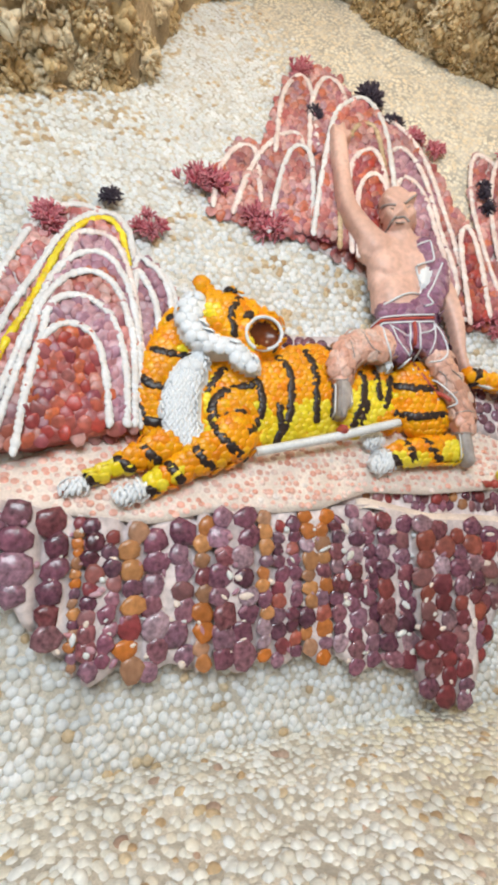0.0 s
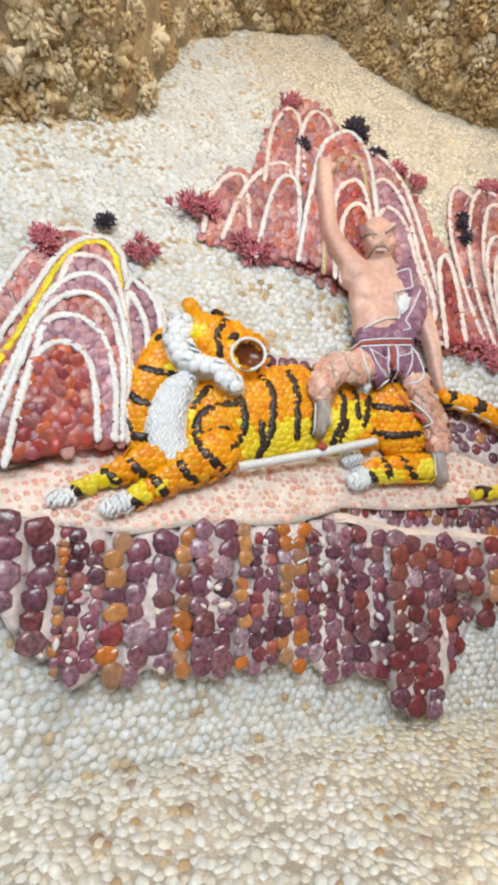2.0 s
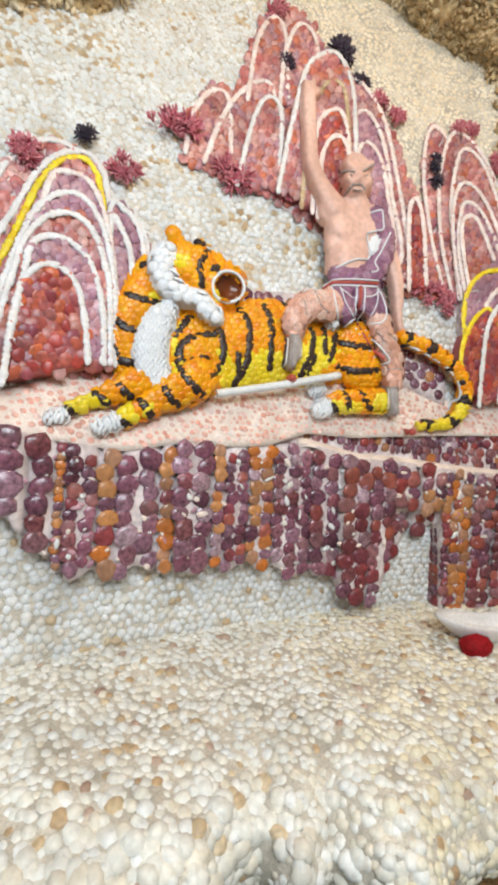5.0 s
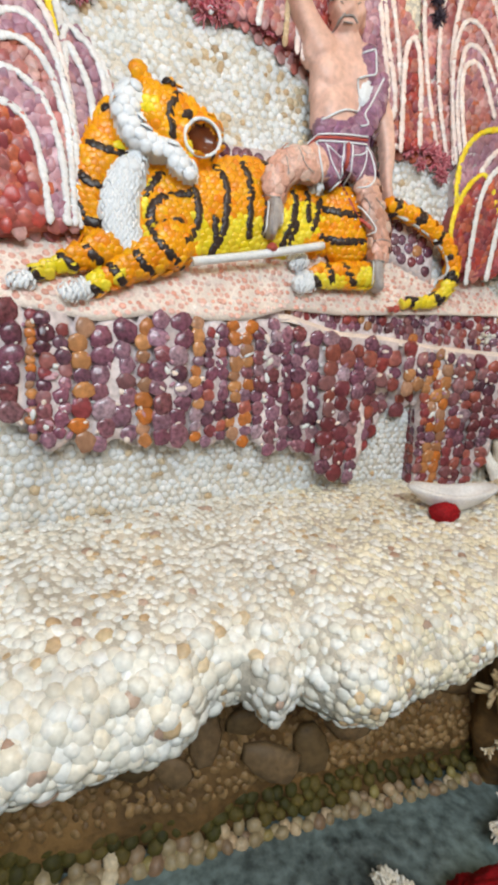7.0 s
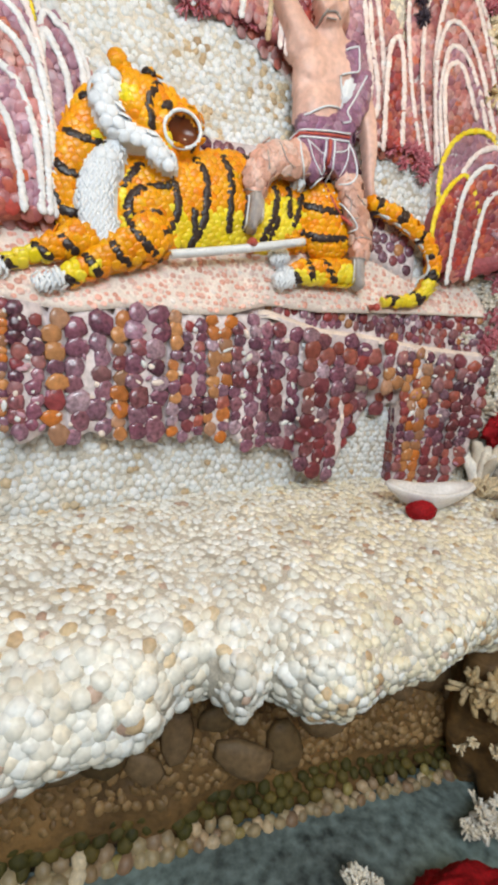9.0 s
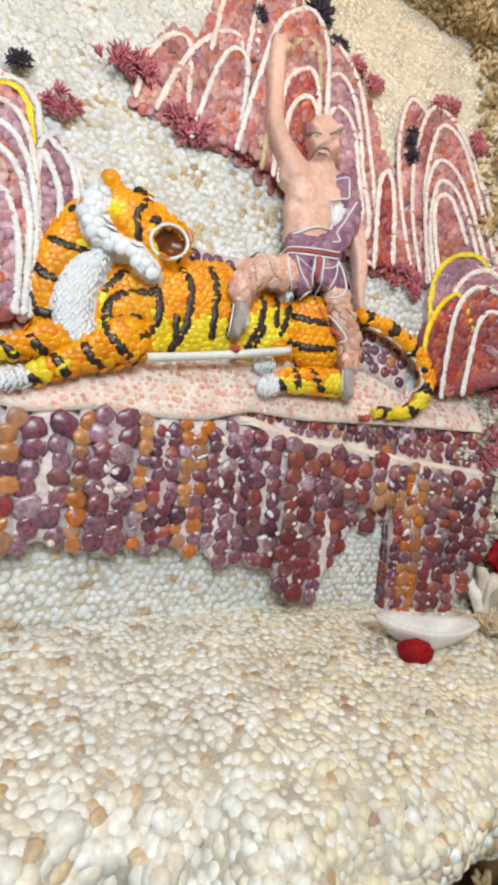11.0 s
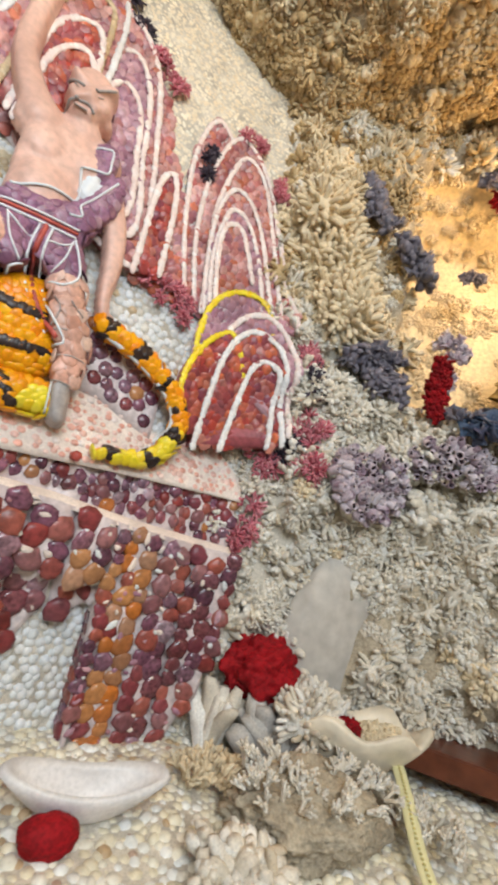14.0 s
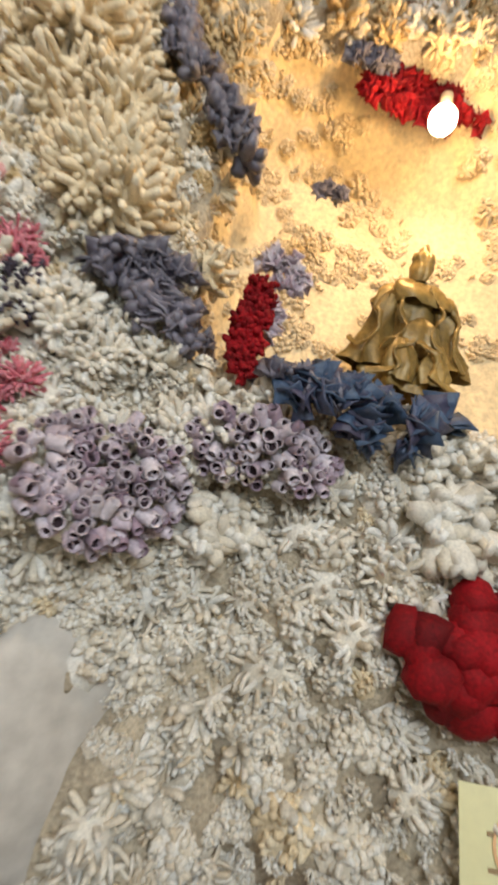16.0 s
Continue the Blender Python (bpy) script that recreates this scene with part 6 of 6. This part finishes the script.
draped("seated_statue", "dull gilt carved robed figure seated in the lit niche", "statue", (2.165, 1.285, 2.07), 0.42, -0.6, M["gold"])
BX, BY, BZ = 2.09, 1.25, 2.83
bulb = thing("light_bulb", (BX, BY, BZ), "glowing warm light bulb hanging in the niche", "lamp")
bm = bmesh.new()
bmesh.ops.create_uvsphere(bm, u_segments=20, v_segments=12, radius=0.037)
bmesh.ops.translate(bm, verts=bm.verts, vec=(BX, BY, BZ))
glass = part("glass", bm, M["bulb"], bulb)
bm = bmesh.new()
bmesh.ops.create_cone(bm, cap_ends=True, segments=14, radius1=0.018, radius2=0.016, depth=0.05)
bmesh.ops.translate(bm, verts=bm.verts, vec=(BX, BY, BZ + 0.055))
part("socket", bm, M["coral_cream"], bulb)
lamp_ob = new("niche_bulb_light", bulb_light)
lamp_ob.location = (BX - 0.03, BY - 0.05, BZ - 0.06)
coral("red_coral", "bright red coral round the bulb in the niche", 0, 0, TUFTS, M["coral_red"], 34, 0.17, 0.07, 0.06, place=(BX + 0.03, BY + 0.10, BZ + 0.16), normal=(-0.4, -0.9, -0.3))
coral("leafy_coral", "grey coral sprig in the niche", 0, 0, TUFTS, M["coral_grey"], 12, 0.05, 0.03, 0.055, place=(BX - 0.14, BY + 0.17, BZ + 0.20), normal=(-0.4, -0.9, 0))
coral("leafy_coral", "small grey coral on the niche wall", 0, 0, TUFTS, M["coral_grey"], 7, 0.04, 0.02, 0.04, place=(BX - 0.10, BY + 0.25, BZ - 0.18), normal=(-0.4, -0.9, 0))


# ---- paper notice ----
note_at, note_r = Vector((2.175, 1.015, 1.345)), Vector((0.72, -0.69, 0.09)).normalized()
note_d = (Vector((0, 0, -1)) + note_r * 0.16).normalized()
note = thing("paper_notice", note_at, "pale yellow printed paper notice on the coral wall", "notice")
nn = note_r.cross(note_d).normalized()
if nn.y > 0:
    nn = -nn


def card(name, x0, y0, x1, y1, lift, mat, parent):
    bm = bmesh.new()
    q = [note_at + note_r * x + note_d * y + nn * lift for x, y in ((x0, y0), (x1, y0), (x1, y1), (x0, y1))]
    top = [bm.verts.new(p) for p in q]
    low = [bm.verts.new(p - nn * 0.0012) for p in q]
    bm.faces.new(top)
    bm.faces.new(low[::-1])
    for i in range(4):
        j = (i + 1) % 4
        bm.faces.new((top[i], top[j], low[j], low[i]))
    return part(name, bm, mat, parent, shade=False)


page = card("sheet", 0, 0, 0.24, 0.33, 0.0, M["paper"], note)
for block in (0.03, 0.18):
    for row in range(4):
        for col in range(5):
            x, y = 0.045 + col * 0.031, block + 0.010 + row * 0.026
            if rnd.random() < 0.85:
                card("print_bar", x, y, x + rnd.uniform(0.010, 0.022), y + (0.014 if row == 0 else 0.007), 0.0022, M["ink"], page)
    bm = bmesh.new()
    ring = [[bm.verts.new(note_at + note_r * (0.12 + r * math.cos(a)) + note_d * (block + 0.055 + r * math.sin(a)) + nn * 0.0030) for a in span(0, 2 * math.pi * 39 / 40, 39)] for r in (0.062, 0.067)]
    for i in range(40):
        j = (i + 1) % 40
        bm.faces.new((ring[0][i], ring[0][j], ring[1][j], ring[1][i]))
    part("stamp_ring", bm, M["stamp"], page, shade=False)

# bare warm bulb that hangs over the visitor
pend = thing("pendant_bulb", (0.75, 0.25, 3.75), "bare warm bulb hanging from the hall ceiling", "lamp")
bm = bmesh.new()
bmesh.ops.create_uvsphere(bm, u_segments=16, v_segments=10, radius=0.032)
bmesh.ops.translate(bm, verts=bm.verts, vec=(0.75, 0.25, 3.75))
part("glass", bm, M["bulb"], pend)
bm = bmesh.new()
bmesh.ops.create_cone(bm, cap_ends=True, segments=12, radius1=0.015, radius2=0.008, depth=0.5)
bmesh.ops.translate(bm, verts=bm.verts, vec=(0.75, 0.25, 4.05))
part("flex", bm, M["coral_black"], pend)
pend_ob = new("pendant_bulb_light", pendant_light)
pend_ob.location = (0.75, 0.25, 3.68)

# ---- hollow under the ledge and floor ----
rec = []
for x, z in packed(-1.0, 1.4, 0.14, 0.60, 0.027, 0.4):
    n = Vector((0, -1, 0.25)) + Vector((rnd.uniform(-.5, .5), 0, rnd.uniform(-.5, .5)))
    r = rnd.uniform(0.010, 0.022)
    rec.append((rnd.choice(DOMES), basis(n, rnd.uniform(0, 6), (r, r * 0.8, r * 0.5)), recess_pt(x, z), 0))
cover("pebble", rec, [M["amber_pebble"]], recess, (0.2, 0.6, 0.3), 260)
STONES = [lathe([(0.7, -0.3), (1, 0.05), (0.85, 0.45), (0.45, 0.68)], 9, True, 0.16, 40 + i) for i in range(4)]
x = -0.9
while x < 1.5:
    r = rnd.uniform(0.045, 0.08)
    st = thing("stone", recess_pt(x, 0.3), "rounded damp brown stone, darkened for the shade under the ledge", "stone", "stones under the ledge")
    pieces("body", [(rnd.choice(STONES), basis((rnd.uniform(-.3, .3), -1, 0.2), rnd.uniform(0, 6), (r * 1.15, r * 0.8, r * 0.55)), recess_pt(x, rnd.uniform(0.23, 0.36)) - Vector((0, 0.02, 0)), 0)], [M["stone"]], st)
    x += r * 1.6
kerb = thing("shell_kerb", (0.2, 0.9, 0.0), "kerb of rounded beige shells along the wet floor", "kerb")
ks = []
for x, q in packed(-0.9, 1.5, 0.0, 0.16, 0.040, 0.2):
    y, z = 0.865 + 0.145 * x - 0.035 + 0.4 * q, 0.004 + max(0.0, q - 0.04) * 0.9
    r = rnd.uniform(0.018, 0.025) * (1.25 - 0.3 * smooth(-0.4, 0.6, x))
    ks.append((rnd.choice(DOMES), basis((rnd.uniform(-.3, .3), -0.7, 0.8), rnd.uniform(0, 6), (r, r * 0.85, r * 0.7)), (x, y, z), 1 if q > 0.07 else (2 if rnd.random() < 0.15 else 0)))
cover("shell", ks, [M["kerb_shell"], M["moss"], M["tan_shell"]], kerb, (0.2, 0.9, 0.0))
blob("red_mound", "fuzzy deep red coral mound on the floor", "coral", (0.79, 0.49, 0.06), (0.23, 0.17, 0.13), M["coral_red"], 17, 0.16, 2.0, 0.04)
coral("branch_coral", "white branching coral on the floor by the red mound", 0, 0, TWIGS, M["coral_white"], 6, 0.05, 0.05, 0.09, place=(0.53, 0.60, 0.03))
blob("dark_rock", "dark brown rock pillar under the end of the ledge", "rock", (1.12, 0.98, 0.34), (0.17, 0.16, 0.42), M["recess"], 23, 0.3, 2.2)
coral("branch_coral", "brown dead coral under the ledge", 0, 0, CLUSTERS, M["coral_brown"], 8, 0.06, 0.03, 0.07, place=(0.99, 0.86, 0.42), normal=(-0.3, -1, 0.2))
coral("branch_coral", "tan coral on the dark rock", 0, 0, TWIGS, M["coral_cream"], 6, 0.05, 0.03, 0.08, place=(0.98, 0.84, 0.26), normal=(-0.3, -1, 0.3))
coral("branch_coral", "white coral at the foot of the dark rock", 0, 0, TWIGS, M["coral_white"], 7, 0.06, 0.03, 0.09, place=(0.97, 0.80, 0.06), normal=(-0.2, -0.8, 0.6))
